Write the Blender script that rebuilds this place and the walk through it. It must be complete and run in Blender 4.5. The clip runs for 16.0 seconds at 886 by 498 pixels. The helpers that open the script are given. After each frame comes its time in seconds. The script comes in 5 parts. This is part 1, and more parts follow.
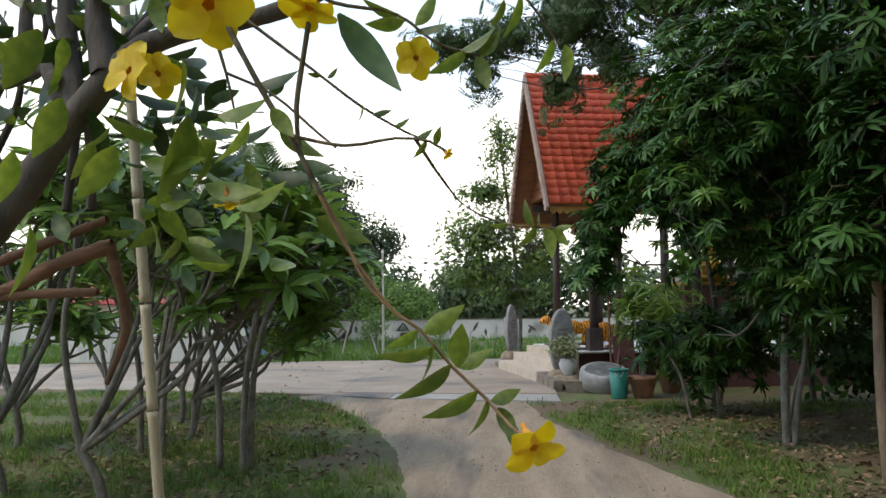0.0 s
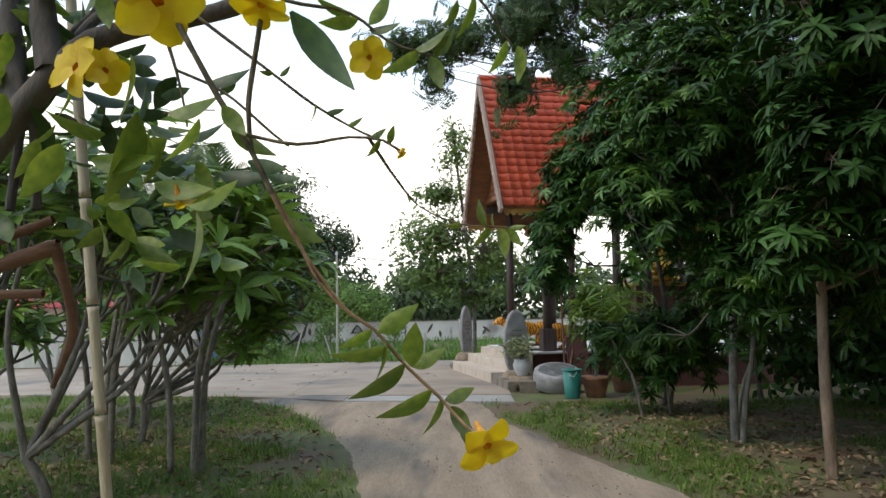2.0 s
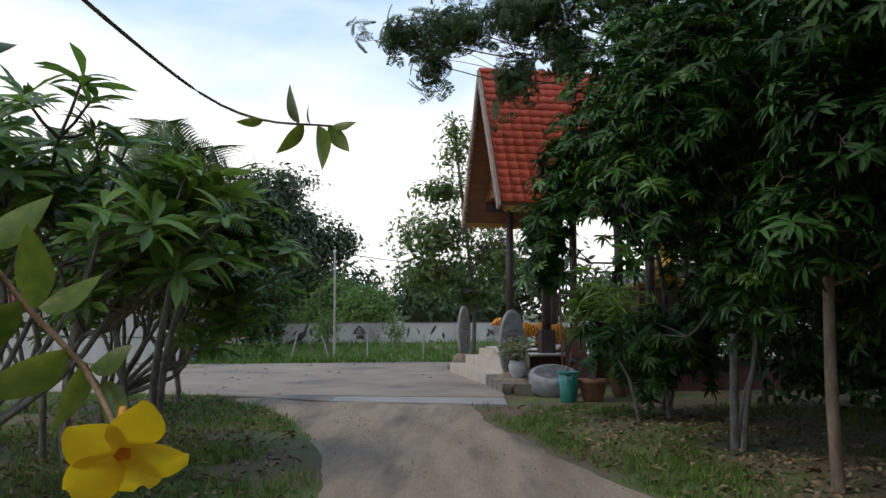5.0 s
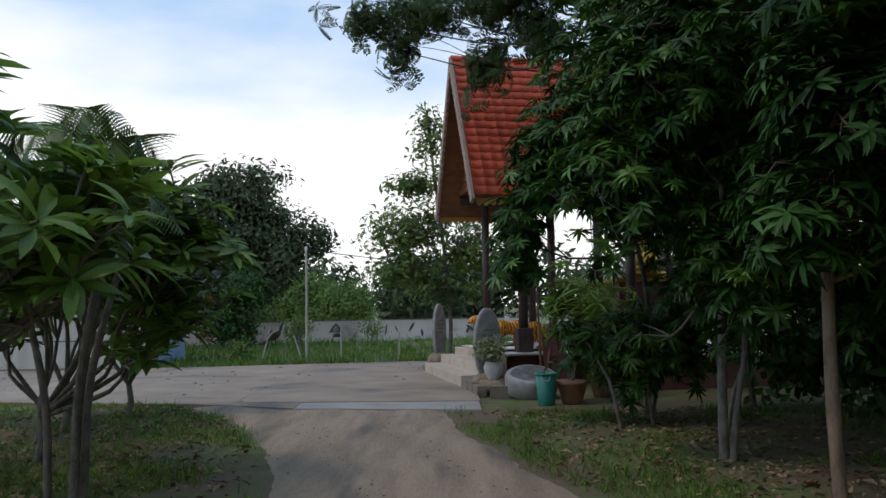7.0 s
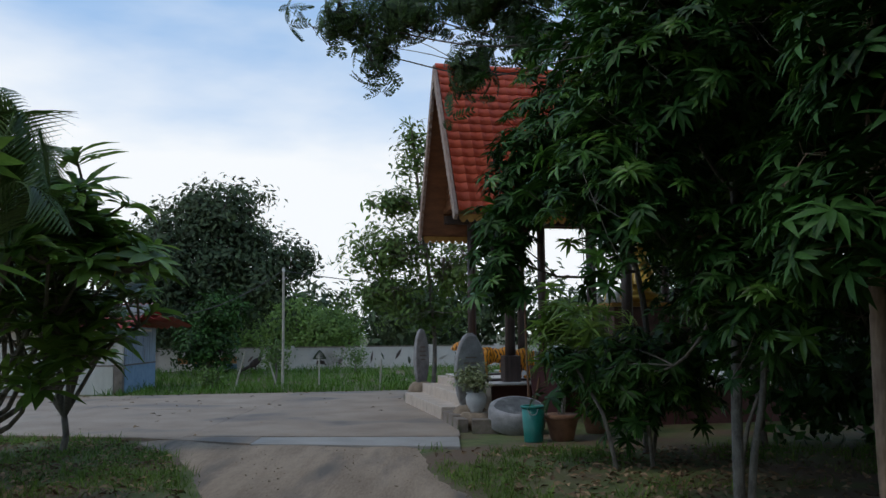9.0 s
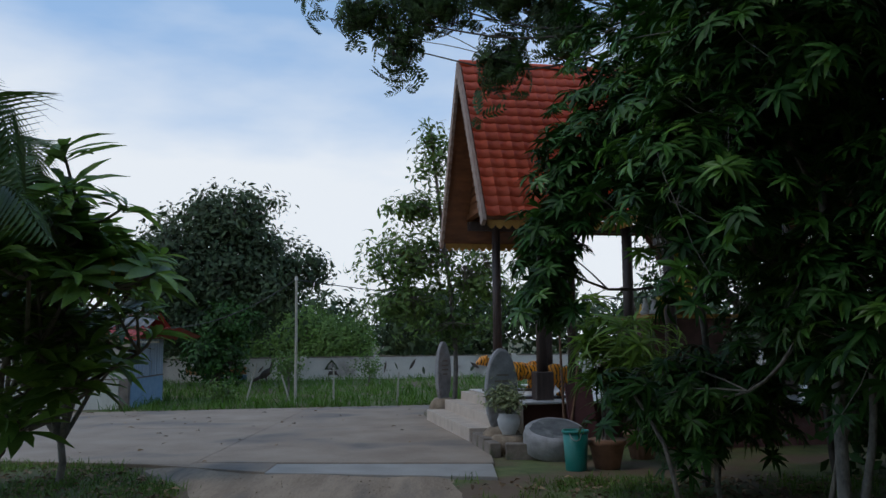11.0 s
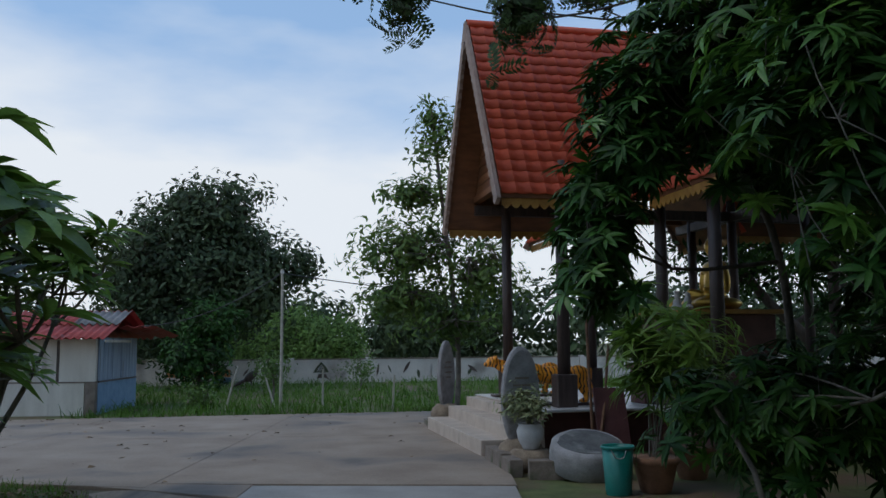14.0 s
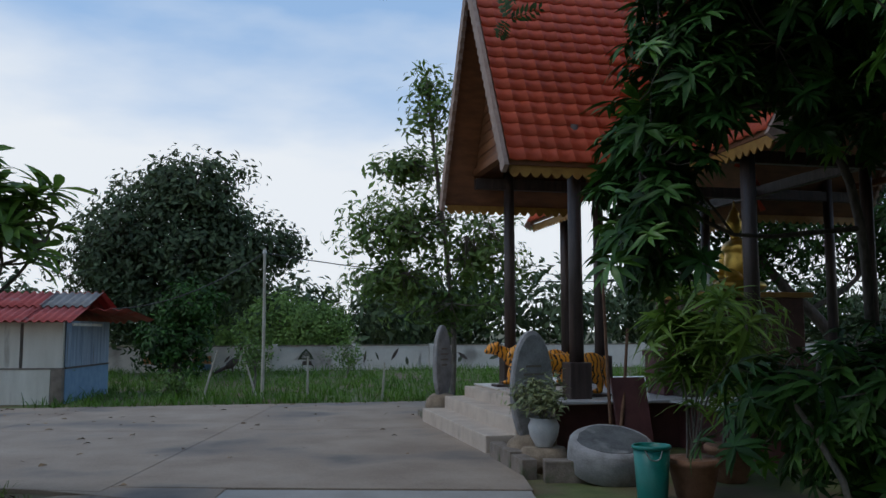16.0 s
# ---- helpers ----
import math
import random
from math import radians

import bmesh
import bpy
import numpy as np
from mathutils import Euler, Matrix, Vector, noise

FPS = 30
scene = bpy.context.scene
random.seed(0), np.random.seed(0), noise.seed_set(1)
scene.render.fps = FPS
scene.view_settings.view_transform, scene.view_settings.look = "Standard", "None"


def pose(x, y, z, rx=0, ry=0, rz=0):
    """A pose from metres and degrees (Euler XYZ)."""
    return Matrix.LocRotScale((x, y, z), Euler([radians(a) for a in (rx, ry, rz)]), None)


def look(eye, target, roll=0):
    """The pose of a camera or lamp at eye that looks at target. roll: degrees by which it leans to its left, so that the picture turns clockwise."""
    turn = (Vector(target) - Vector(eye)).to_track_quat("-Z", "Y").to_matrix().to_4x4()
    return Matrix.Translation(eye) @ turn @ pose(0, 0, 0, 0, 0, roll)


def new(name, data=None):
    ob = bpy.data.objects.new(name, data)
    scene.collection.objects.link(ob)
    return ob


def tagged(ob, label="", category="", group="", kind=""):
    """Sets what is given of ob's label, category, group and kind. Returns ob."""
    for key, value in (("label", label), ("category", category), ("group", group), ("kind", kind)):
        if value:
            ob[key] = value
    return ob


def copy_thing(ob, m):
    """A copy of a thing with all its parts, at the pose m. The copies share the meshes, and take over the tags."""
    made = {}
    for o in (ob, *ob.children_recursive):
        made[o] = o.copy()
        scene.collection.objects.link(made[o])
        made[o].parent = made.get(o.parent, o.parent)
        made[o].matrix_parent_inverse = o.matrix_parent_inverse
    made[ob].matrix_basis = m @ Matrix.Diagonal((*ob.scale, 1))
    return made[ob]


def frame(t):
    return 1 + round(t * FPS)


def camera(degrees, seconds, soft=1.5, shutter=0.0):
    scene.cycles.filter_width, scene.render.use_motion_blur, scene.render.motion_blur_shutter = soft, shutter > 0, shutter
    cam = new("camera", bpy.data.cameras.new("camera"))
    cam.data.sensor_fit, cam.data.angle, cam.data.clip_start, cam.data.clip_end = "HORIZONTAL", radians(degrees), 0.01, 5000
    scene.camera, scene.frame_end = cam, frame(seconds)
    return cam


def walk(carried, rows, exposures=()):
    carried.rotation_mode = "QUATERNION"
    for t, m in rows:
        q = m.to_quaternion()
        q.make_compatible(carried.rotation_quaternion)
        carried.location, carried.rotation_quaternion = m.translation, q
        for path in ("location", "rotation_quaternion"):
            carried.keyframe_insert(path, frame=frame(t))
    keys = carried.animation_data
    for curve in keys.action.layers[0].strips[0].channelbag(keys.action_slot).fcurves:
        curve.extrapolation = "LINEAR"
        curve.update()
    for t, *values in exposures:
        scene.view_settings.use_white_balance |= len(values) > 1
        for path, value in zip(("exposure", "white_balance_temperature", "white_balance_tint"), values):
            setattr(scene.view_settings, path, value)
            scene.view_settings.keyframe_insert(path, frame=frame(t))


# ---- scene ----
cam = camera(55.0, 16.0)
PATH = [
    (0, (-0.233, 0.204, 1.521), (-0.367, 2.195, 1.658), -0.5),
    (0.5, (-0.233, 0.204, 1.521), (-0.354, 2.195, 1.660), -0.7),
    (1, (-0.233, 0.204, 1.521), (-0.296, 2.198, 1.660), -0.7),
    (1.5, (-0.233, 0.204, 1.520), (-0.281, 2.198, 1.661), -0.8),
    (2, (-0.232, 0.204, 1.517), (-0.259, 2.199, 1.657), -0.8),
    (2.5, (-0.228, 0.206, 1.511), (-0.239, 2.201, 1.655), -0.9),
    (3, (-0.201, 0.213, 1.500), (-0.209, 2.207, 1.650), -1.1),
    (5.5, (0.143, 0.935, 1.42), (0.082, 2.929, 1.568), 0.2),
    (6, (0.197, 1.059, 1.428), (0.138, 3.053, 1.576), 0.4),
    (6.5, (0.188, 1.323, 1.422), (0.138, 3.317, 1.557), 0.1),
    (7, (0.231, 1.553, 1.508), (0.222, 3.548, 1.643), -0.9),
    (7.5, (0.34, 1.899, 1.426), (0.353, 3.894, 1.578), -0.2),
    (8, (0.43, 2.192, 1.443), (0.442, 4.186, 1.596), 0.3),
    (8.5, (0.383, 2.589, 1.421), (0.401, 4.58, 1.612), 0.5),
    (9, (0.461, 2.817, 1.46), (0.467, 4.807, 1.659), -0.5),
    (11.5, (0.097, 4.149, 1.605), (0.083, 6.137, 1.821), -0.5),
    (12, (0.076, 4.472, 1.576), (0.063, 6.46, 1.797), -0.5),
    (12.5, (0.033, 4.818, 1.484), (0.02, 6.803, 1.729), 0.3),
    (13, (-0.02, 5.123, 1.51), (-0.039, 7.109, 1.742), 0.2),
    (13.5, (-0.099, 5.467, 1.527), (-0.1, 7.455, 1.747), -0.6),
    (14, (-0.091, 5.8, 1.514), (-0.082, 7.788, 1.736), -0.4),
    (14.5, (-0.151, 6.127, 1.505), (-0.122, 8.115, 1.719), -0.2),
    (15, (-0.199, 6.446, 1.482), (-0.154, 8.435, 1.687), -0.1),
    (15.5, (-0.223, 6.77, 1.472), (-0.18, 8.759, 1.677), -0.1),
    (16, (-0.274, 7.082, 1.464), (-0.231, 9.072, 1.658), -0.1),
]
walk(cam, [(t, look(e, g, r)) for t, e, g, r in PATH],
     [(0, 0.93, 7700, 10), (2.5, 0.95, 7700, 10), (3.4, 0.78, 7500, 10), (5.3, 0.25, 7200, 11), (7, 0.08, 7050, 11), (9, -0.15, 6700, 9), (12.5, -0.40, 6350, 9), (16, -0.33, 6500, 9)])

# ---- light ----
SUN_EL, SUN_AZ = 62, -115
world = bpy.data.worlds.new("world")
scene.world = world
world.use_nodes = True
wn, wl = world.node_tree.nodes, world.node_tree.links
wn.clear()
w_out = wn.new("ShaderNodeOutputWorld")
w_bg = wn.new("ShaderNodeBackground")
w_sky = wn.new("ShaderNodeTexSky")
w_sky.sky_type = "NISHITA"
w_sky.sun_disc = False
w_sky.sun_elevation, w_sky.sun_rotation = radians(SUN_EL), radians(SUN_AZ)
w_sky.air_density, w_sky.dust_density, w_sky.ozone_density = 1.0, 0.4, 2.5
w_co = wn.new("ShaderNodeTexCoord")
w_map = wn.new("ShaderNodeMapping")
w_map.inputs["Scale"].default_value = (1.0, 1.0, 2.9)
w_map.inputs["Location"].default_value = (0.35, 0.1, 0.12)
w_noise = wn.new("ShaderNodeTexNoise")
w_noise.inputs["Scale"].default_value = 1.5
w_noise.inputs["Detail"].default_value = 6
w_noise.inputs["Roughness"].default_value = 0.5
w_ramp = wn.new("ShaderNodeValToRGB")
w_ramp.color_ramp.elements[0].position, w_ramp.color_ramp.elements[1].position = 0.50, 0.74
w_ramp.color_ramp.elements[0].color = (0.03, 0.03, 0.03, 1)
w_ramp.color_ramp.elements[1].color = (0.95, 0.95, 0.95, 1)
w_mix = wn.new("ShaderNodeMixRGB")
w_mix.inputs[2].default_value = (7.0, 7.3, 7.7, 1)
w_haze = wn.new("ShaderNodeMixRGB")
w_haze.inputs[0].default_value = 0.6
w_haze.inputs[2].default_value = (3.0, 4.9, 7.8, 1)
w_bg.inputs["Strength"].default_value = 0.15
wl.new(w_co.outputs["Generated"], w_map.inputs["Vector"])
wl.new(w_map.outputs["Vector"], w_noise.inputs["Vector"])
w_sep = wn.new("ShaderNodeSeparateXYZ")
w_low = wn.new("ShaderNodeMapRange")
w_low.inputs["From Min"].default_value, w_low.inputs["From Max"].default_value = 0.0, 0.42
w_low.inputs["To Min"].default_value, w_low.inputs["To Max"].default_value = 0.30, -0.06
w_add = wn.new("ShaderNodeMath")
wl.new(w_co.outputs["Generated"], w_sep.inputs["Vector"])
wl.new(w_sep.outputs["Z"], w_low.inputs["Value"])
wl.new(w_noise.outputs["Fac"], w_add.inputs[0])
wl.new(w_low.outputs["Result"], w_add.inputs[1])
wl.new(w_add.outputs[0], w_ramp.inputs["Fac"])
wl.new(w_ramp.outputs["Color"], w_mix.inputs[0])
wl.new(w_sky.outputs["Color"], w_haze.inputs[1])
wl.new(w_haze.outputs["Color"], w_mix.inputs[1])
wl.new(w_mix.outputs["Color"], w_bg.inputs["Color"])
wl.new(w_bg.outputs["Background"], w_out.inputs["Surface"])

sun = new("sun", bpy.data.lights.new("sun", "SUN"))
sun.data.energy, sun.data.angle, sun.data.color = 0.75, radians(16), (1.0, 0.95, 0.88)
sun_from = Vector((math.sin(radians(SUN_AZ)) * math.cos(radians(SUN_EL)), math.cos(radians(SUN_AZ)) * math.cos(radians(SUN_EL)), math.sin(radians(SUN_EL))))
sun.matrix_world = look(sun_from * 40, (0, 0, 0))


# ---- materials ----
def material(name, c1, c2, scale=6.0, rough=0.8, metal=0.0, bump=0.3, fine=60.0, island=0.0, per_object=0.0, translucent=0.0, wear=None, stretch=(1, 1, 1), spec=0.5):
    """Two colours mixed by coarse and fine noise, with relief; island and per_object vary the brightness piece by piece."""
    m = bpy.data.materials.new(name)
    m.use_nodes = True
    n, l = m.node_tree.nodes, m.node_tree.links
    b = n["Principled BSDF"]
    co = n.new("ShaderNodeTexCoord")
    mp = n.new("ShaderNodeMapping")
    mp.inputs["Scale"].default_value = stretch
    l.new(co.outputs["Object"], mp.inputs["Vector"])
    a = n.new("ShaderNodeTexNoise")
    a.inputs["Scale"].default_value, a.inputs["Detail"].default_value = scale, 5
    f = n.new("ShaderNodeTexNoise")
    f.inputs["Scale"].default_value, f.inputs["Detail"].default_value = fine, 3
    for k in (a, f):
        l.new(mp.outputs["Vector"], k.inputs["Vector"])
    add = n.new("ShaderNodeMath")
    add.operation = "MULTIPLY_ADD"
    add.inputs[1].default_value = 0.45
    l.new(f.outputs["Fac"], add.inputs[0])
    l.new(a.outputs["Fac"], add.inputs[2])
    ramp = n.new("ShaderNodeValToRGB")
    ramp.color_ramp.elements[0].position, ramp.color_ramp.elements[1].position = 0.52, 0.92
    ramp.color_ramp.elements[0].color, ramp.color_ramp.elements[1].color = (*c1, 1), (*c2, 1)
    l.new(add.outputs[0], ramp.inputs["Fac"])
    colour = ramp.outputs["Color"]
    if wear:
        big = n.new("ShaderNodeTexNoise")
        big.inputs["Scale"].default_value, big.inputs["Detail"].default_value = wear[1], 7
        l.new(mp.outputs["Vector"], big.inputs["Vector"])
        r2 = n.new("ShaderNodeValToRGB")
        r2.color_ramp.elements[0].position, r2.color_ramp.elements[1].position = wear[2], wear[2] + 0.14
        l.new(big.outputs["Fac"], r2.inputs["Fac"])
        mx = n.new("ShaderNodeMixRGB")
        mx.inputs[2].default_value = (*wear[0], 1)
        l.new(r2.outputs["Color"], mx.inputs[0])
        l.new(colour, mx.inputs[1])
        colour = mx.outputs["Color"]
    for amount, node, out in ((island, "ShaderNodeNewGeometry", "Random Per Island"), (per_object, "ShaderNodeObjectInfo", "Random")):
        if amount:
            g = n.new(node)
            r = n.new("ShaderNodeMapRange")
            r.inputs["To Min"].default_value, r.inputs["To Max"].default_value = 1 - amount, 1 + amount
            l.new(g.outputs[out], r.inputs["Value"])
            hsv = n.new("ShaderNodeHueSaturation")
            l.new(r.outputs["Result"], hsv.inputs["Value"])
            l.new(colour, hsv.inputs["Color"])
            colour = hsv.outputs["Color"]
    l.new(colour, b.inputs["Base Color"])
    b.inputs["Roughness"].default_value, b.inputs["Metallic"].default_value = rough, metal
    b.inputs["Specular IOR Level"].default_value = spec
    if bump:
        bp = n.new("ShaderNodeBump")
        bp.inputs["Strength"].default_value, bp.inputs["Distance"].default_value = bump, 0.02
        l.new(add.outputs[0], bp.inputs["Height"])
        l.new(bp.outputs["Normal"], b.inputs["Normal"])
    if translucent:
        tr = n.new("ShaderNodeBsdfTranslucent")
        l.new(colour, tr.inputs["Color"])
        ms = n.new("ShaderNodeMixShader")
        ms.inputs["Fac"].default_value = translucent
        l.new(b.outputs["BSDF"], ms.inputs[1])
        l.new(tr.outputs["BSDF"], ms.inputs[2])
        l.new(ms.outputs["Shader"], n["Material Output"].inputs["Surface"])
    return m


M_GROUND = material("ground_soil_grass", (0.06, 0.08, 0.02), (0.13, 0.145, 0.045), 3, 0.95, bump=0.6, fine=45, wear=((0.13, 0.085, 0.05), 0.6, 0.45))
M_DIRT = material("dirt_track", (0.21, 0.15, 0.1), (0.37, 0.275, 0.19), 1.6, 0.95, bump=0.5, fine=30, wear=((0.135, 0.108, 0.086), 1.2, 0.53), stretch=(1.7, 0.25, 1))
M_CONC = material("concrete_road", (0.24, 0.175, 0.125), (0.355, 0.275, 0.205), 1.1, 0.85, bump=0.2, fine=40, wear=((0.15, 0.125, 0.105), 0.55, 0.53), per_object=0.06)
M_CONC2 = material("pale_concrete", (0.26, 0.238, 0.21), (0.35, 0.322, 0.288), 2, 0.8, bump=0.2, fine=50, wear=((0.24, 0.22, 0.19), 1.0, 0.6))
M_GRASS = material("grass_blades", (0.06, 0.125, 0.013), (0.155, 0.235, 0.036), 1.2, 0.8, bump=0, island=0.4, translucent=0.3)
M_MEADOW = material("meadow_blades", (0.05, 0.12, 0.010), (0.11, 0.21, 0.025), 0.6, 0.8, bump=0, island=0.3, translucent=0.35)
M_LITTER = material("dry_leaves", (0.10, 0.055, 0.025), (0.30, 0.20, 0.11), 2, 0.85, bump=0, island=0.5)
M_LEAF_DARK = material("mango_leaf", (0.016, 0.05, 0.009), (0.044, 0.11, 0.018), 1.0, 0.55, bump=0, island=0.5, translucent=0.12, spec=0.22)
M_LEAF_FEATHER = material("feathery_leaf", (0.03, 0.062, 0.016), (0.07, 0.12, 0.03), 1.0, 0.55, bump=0, island=0.45, translucent=0.25)
M_LEAF_NEW = material("young_leaf", (0.06, 0.15, 0.02), (0.12, 0.24, 0.035), 1.0, 0.42, bump=0, island=0.3, translucent=0.3)
M_LEAF_FRANG = material("frangipani_leaf", (0.08, 0.17, 0.022), (0.2, 0.31, 0.055), 1.5, 0.4, bump=0, island=0.4, translucent=0.42)
M_LEAF_PALM = material("palm_leaf", (0.06, 0.11, 0.02), (0.13, 0.19, 0.045), 1.5, 0.45, bump=0, island=0.25, translucent=0.2)
M_LEAF_LIGHT = material("light_leaf", (0.06, 0.125, 0.02), (0.15, 0.24, 0.05), 0.8, 0.55, bump=0, island=0.4, translucent=0.3)
M_LEAF_FAR = material("far_leaf", (0.028, 0.055, 0.02), (0.07, 0.10, 0.035), 0.3, 0.7, bump=0, island=0.4, translucent=0.15)
M_LEAF_BUSH = material("bush_leaf", (0.075, 0.14, 0.022), (0.14, 0.235, 0.042), 0.5, 0.7, bump=0, island=0.35, translucent=0.25)
M_LEAF_VINE = material("allamanda_leaf", (0.09, 0.15, 0.016), (0.23, 0.29, 0.035), 14, 0.4, bump=0.1, per_object=0.35, translucent=0.4)
M_YELLOW_LEAF = material("yellow_leaf", (0.55, 0.42, 0.03), (0.72, 0.55, 0.06), 9, 0.5, bump=0.1, translucent=0.3)
M_PETAL = material("yellow_petal", (0.78, 0.50, 0.01), (0.88, 0.64, 0.02), 18, 0.5, bump=0.1, translucent=0.35)
M_THROAT = material("orange_throat", (0.50, 0.16, 0.01), (0.70, 0.30, 0.01), 30, 0.5, bump=0.1)
M_BARK_D = material("dark_bark", (0.05, 0.04, 0.032), (0.13, 0.105, 0.085), 12, 0.9, bump=0.8, fine=50, stretch=(1, 1, 0.35))
M_BARK_G = material("grey_bark", (0.08, 0.07, 0.055), (0.21, 0.185, 0.15), 14, 0.9, bump=0.6, fine=60, stretch=(1, 1, 0.5))
M_DRYBARK = material("brown_bark", (0.13, 0.085, 0.055), (0.26, 0.18, 0.12), 12, 0.9, bump=0.7, stretch=(1, 1, 0.3))
M_TWIG = material("vine_stem", (0.07, 0.055, 0.03), (0.20, 0.15, 0.08), 30, 0.8, bump=0.3)
M_TWIG_R = material("reddish_stem", (0.2, 0.11, 0.05), (0.32, 0.19, 0.09), 30, 0.75, bump=0.3)
M_DRYWOOD = material("dry_red_wood", (0.09, 0.04, 0.022), (0.21, 0.105, 0.055), 8, 0.85, bump=0.7, stretch=(0.4, 1, 1))
M_BAMBOO = material("bamboo", (0.32, 0.25, 0.15), (0.50, 0.41, 0.27), 9, 0.6, bump=0.3, stretch=(3, 3, 0.4))
M_TILE = material("red_roof_tile", (0.56, 0.072, 0.026), (0.67, 0.115, 0.046), 4, 0.55, bump=0.15, per_object=0.14, wear=((0.28, 0.05, 0.035), 1.2, 0.62))
M_BARGE = material("cream_paint", (0.27, 0.17, 0.125), (0.39, 0.27, 0.21), 7, 0.7, bump=0.2, wear=((0.33, 0.22, 0.16), 3, 0.62))
M_GABLE = material("varnished_boards", (0.13, 0.048, 0.018), (0.23, 0.09, 0.034), 3, 0.45, bump=0.25, per_object=0.15, stretch=(1, 0.3, 4))
M_GOLDTRIM = material("gold_trim", (0.3, 0.14, 0.025), (0.42, 0.22, 0.045), 10, 0.5, bump=0.2)
M_POST = material("dark_wood_post", (0.035, 0.022, 0.018), (0.085, 0.055, 0.045), 6, 0.5, bump=0.3, stretch=(3, 3, 0.4))
M_PLINTH = material("dark_red_paint", (0.075, 0.022, 0.02), (0.13, 0.045, 0.04), 5, 0.6, bump=0.2, wear=((0.17, 0.10, 0.09), 2, 0.66))
M_FLOORTILE = material("pale_floor_tile", (0.46, 0.44, 0.42), (0.58, 0.56, 0.53), 4, 0.35, bump=0.05, per_object=0.05)
M_STEP = material("cream_step", (0.44, 0.345, 0.27), (0.57, 0.465, 0.37), 4, 0.65, bump=0.15, wear=((0.30, 0.24, 0.19), 2, 0.62))
M_STONE = material("grey_stone", (0.20, 0.19, 0.18), (0.34, 0.32, 0.31), 7, 0.8, bump=0.5, wear=((0.13, 0.12, 0.11), 4, 0.58))
M_STONE_B = material("brown_stone", (0.15, 0.105, 0.07), (0.33, 0.25, 0.17), 6, 0.9, bump=0.8)
M_KERB = material("old_brown_kerb", (0.13, 0.10, 0.075), (0.24, 0.19, 0.15), 5, 0.9, bump=0.6, wear=((0.07, 0.09, 0.035), 3, 0.58))
M_TEAL = material("teal_plastic", (0.008, 0.15, 0.12), (0.014, 0.20, 0.165), 4, 0.4, bump=0.05)
M_WHITEPOT = material("white_glaze", (0.46, 0.45, 0.43), (0.60, 0.59, 0.56), 6, 0.4, bump=0.1)
M_CLAY = material("clay_pot", (0.16, 0.075, 0.04), (0.27, 0.14, 0.08), 7, 0.85, bump=0.4)
M_GOLD = material("gilded", (0.52, 0.32, 0.06), (0.66, 0.44, 0.10), 5, 0.35, metal=0.75, bump=0.1)
M_ALTAR = material("altar_brown", (0.07, 0.028, 0.02), (0.13, 0.055, 0.04), 6, 0.5, bump=0.2)
M_WHITEFIG = material("white_plaster", (0.55, 0.53, 0.50), (0.70, 0.68, 0.64), 8, 0.6, bump=0.2)
M_WALL = material("whitewashed_wall", (0.48, 0.44, 0.39), (0.62, 0.57, 0.51), 0.9, 0.85, bump=0.3, fine=20, wear=((0.26, 0.23, 0.20), 0.7, 0.56))
M_MURAL = material("mural_brown", (0.09, 0.065, 0.055), (0.16, 0.12, 0.10), 5, 0.85, bump=0.1)
M_MURAL_G = material("mural_green", (0.07, 0.09, 0.05), (0.13, 0.15, 0.09), 5, 0.85, bump=0.1)
M_ORANGE = material("orange_paint", (0.50, 0.20, 0.07), (0.60, 0.28, 0.11), 5, 0.8, bump=0.1)
M_BLUEP = material("blue_paint", (0.13, 0.23, 0.34), (0.20, 0.31, 0.42), 5, 0.8, bump=0.1)
M_HUTW = material("hut_cream_wall", (0.50, 0.46, 0.38), (0.64, 0.60, 0.51), 1.6, 0.8, bump=0.2, wear=((0.14, 0.10, 0.075), 1.1, 0.64), stretch=(2.2, 2.2, 0.5))
M_HUTB = material("hut_blue_boards", (0.17, 0.22, 0.29), (0.30, 0.37, 0.44), 2.5, 0.8, bump=0.3, wear=((0.10, 0.10, 0.10), 1.5, 0.6), stretch=(4, 4, 0.4))
M_HUTROOF = material("red_corrugated", (0.30, 0.035, 0.028), (0.42, 0.075, 0.06), 2.5, 0.75, bump=0.2, wear=((0.30, 0.17, 0.16), 1.6, 0.6))
M_HUTROOF_G = material("grey_corrugated", (0.15, 0.14, 0.13), (0.26, 0.24, 0.23), 3, 0.85, bump=0.2)
M_POLE = material("pale_pole", (0.32, 0.29, 0.23), (0.46, 0.42, 0.35), 5, 0.8, bump=0.3)
M_WIRE = material("dark_cable", (0.03, 0.03, 0.03), (0.06, 0.06, 0.06), 5, 0.6, bump=0)
M_METAL = material("wire_handle", (0.3, 0.3, 0.3), (0.4, 0.4, 0.4), 5, 0.4, metal=0.8, bump=0)


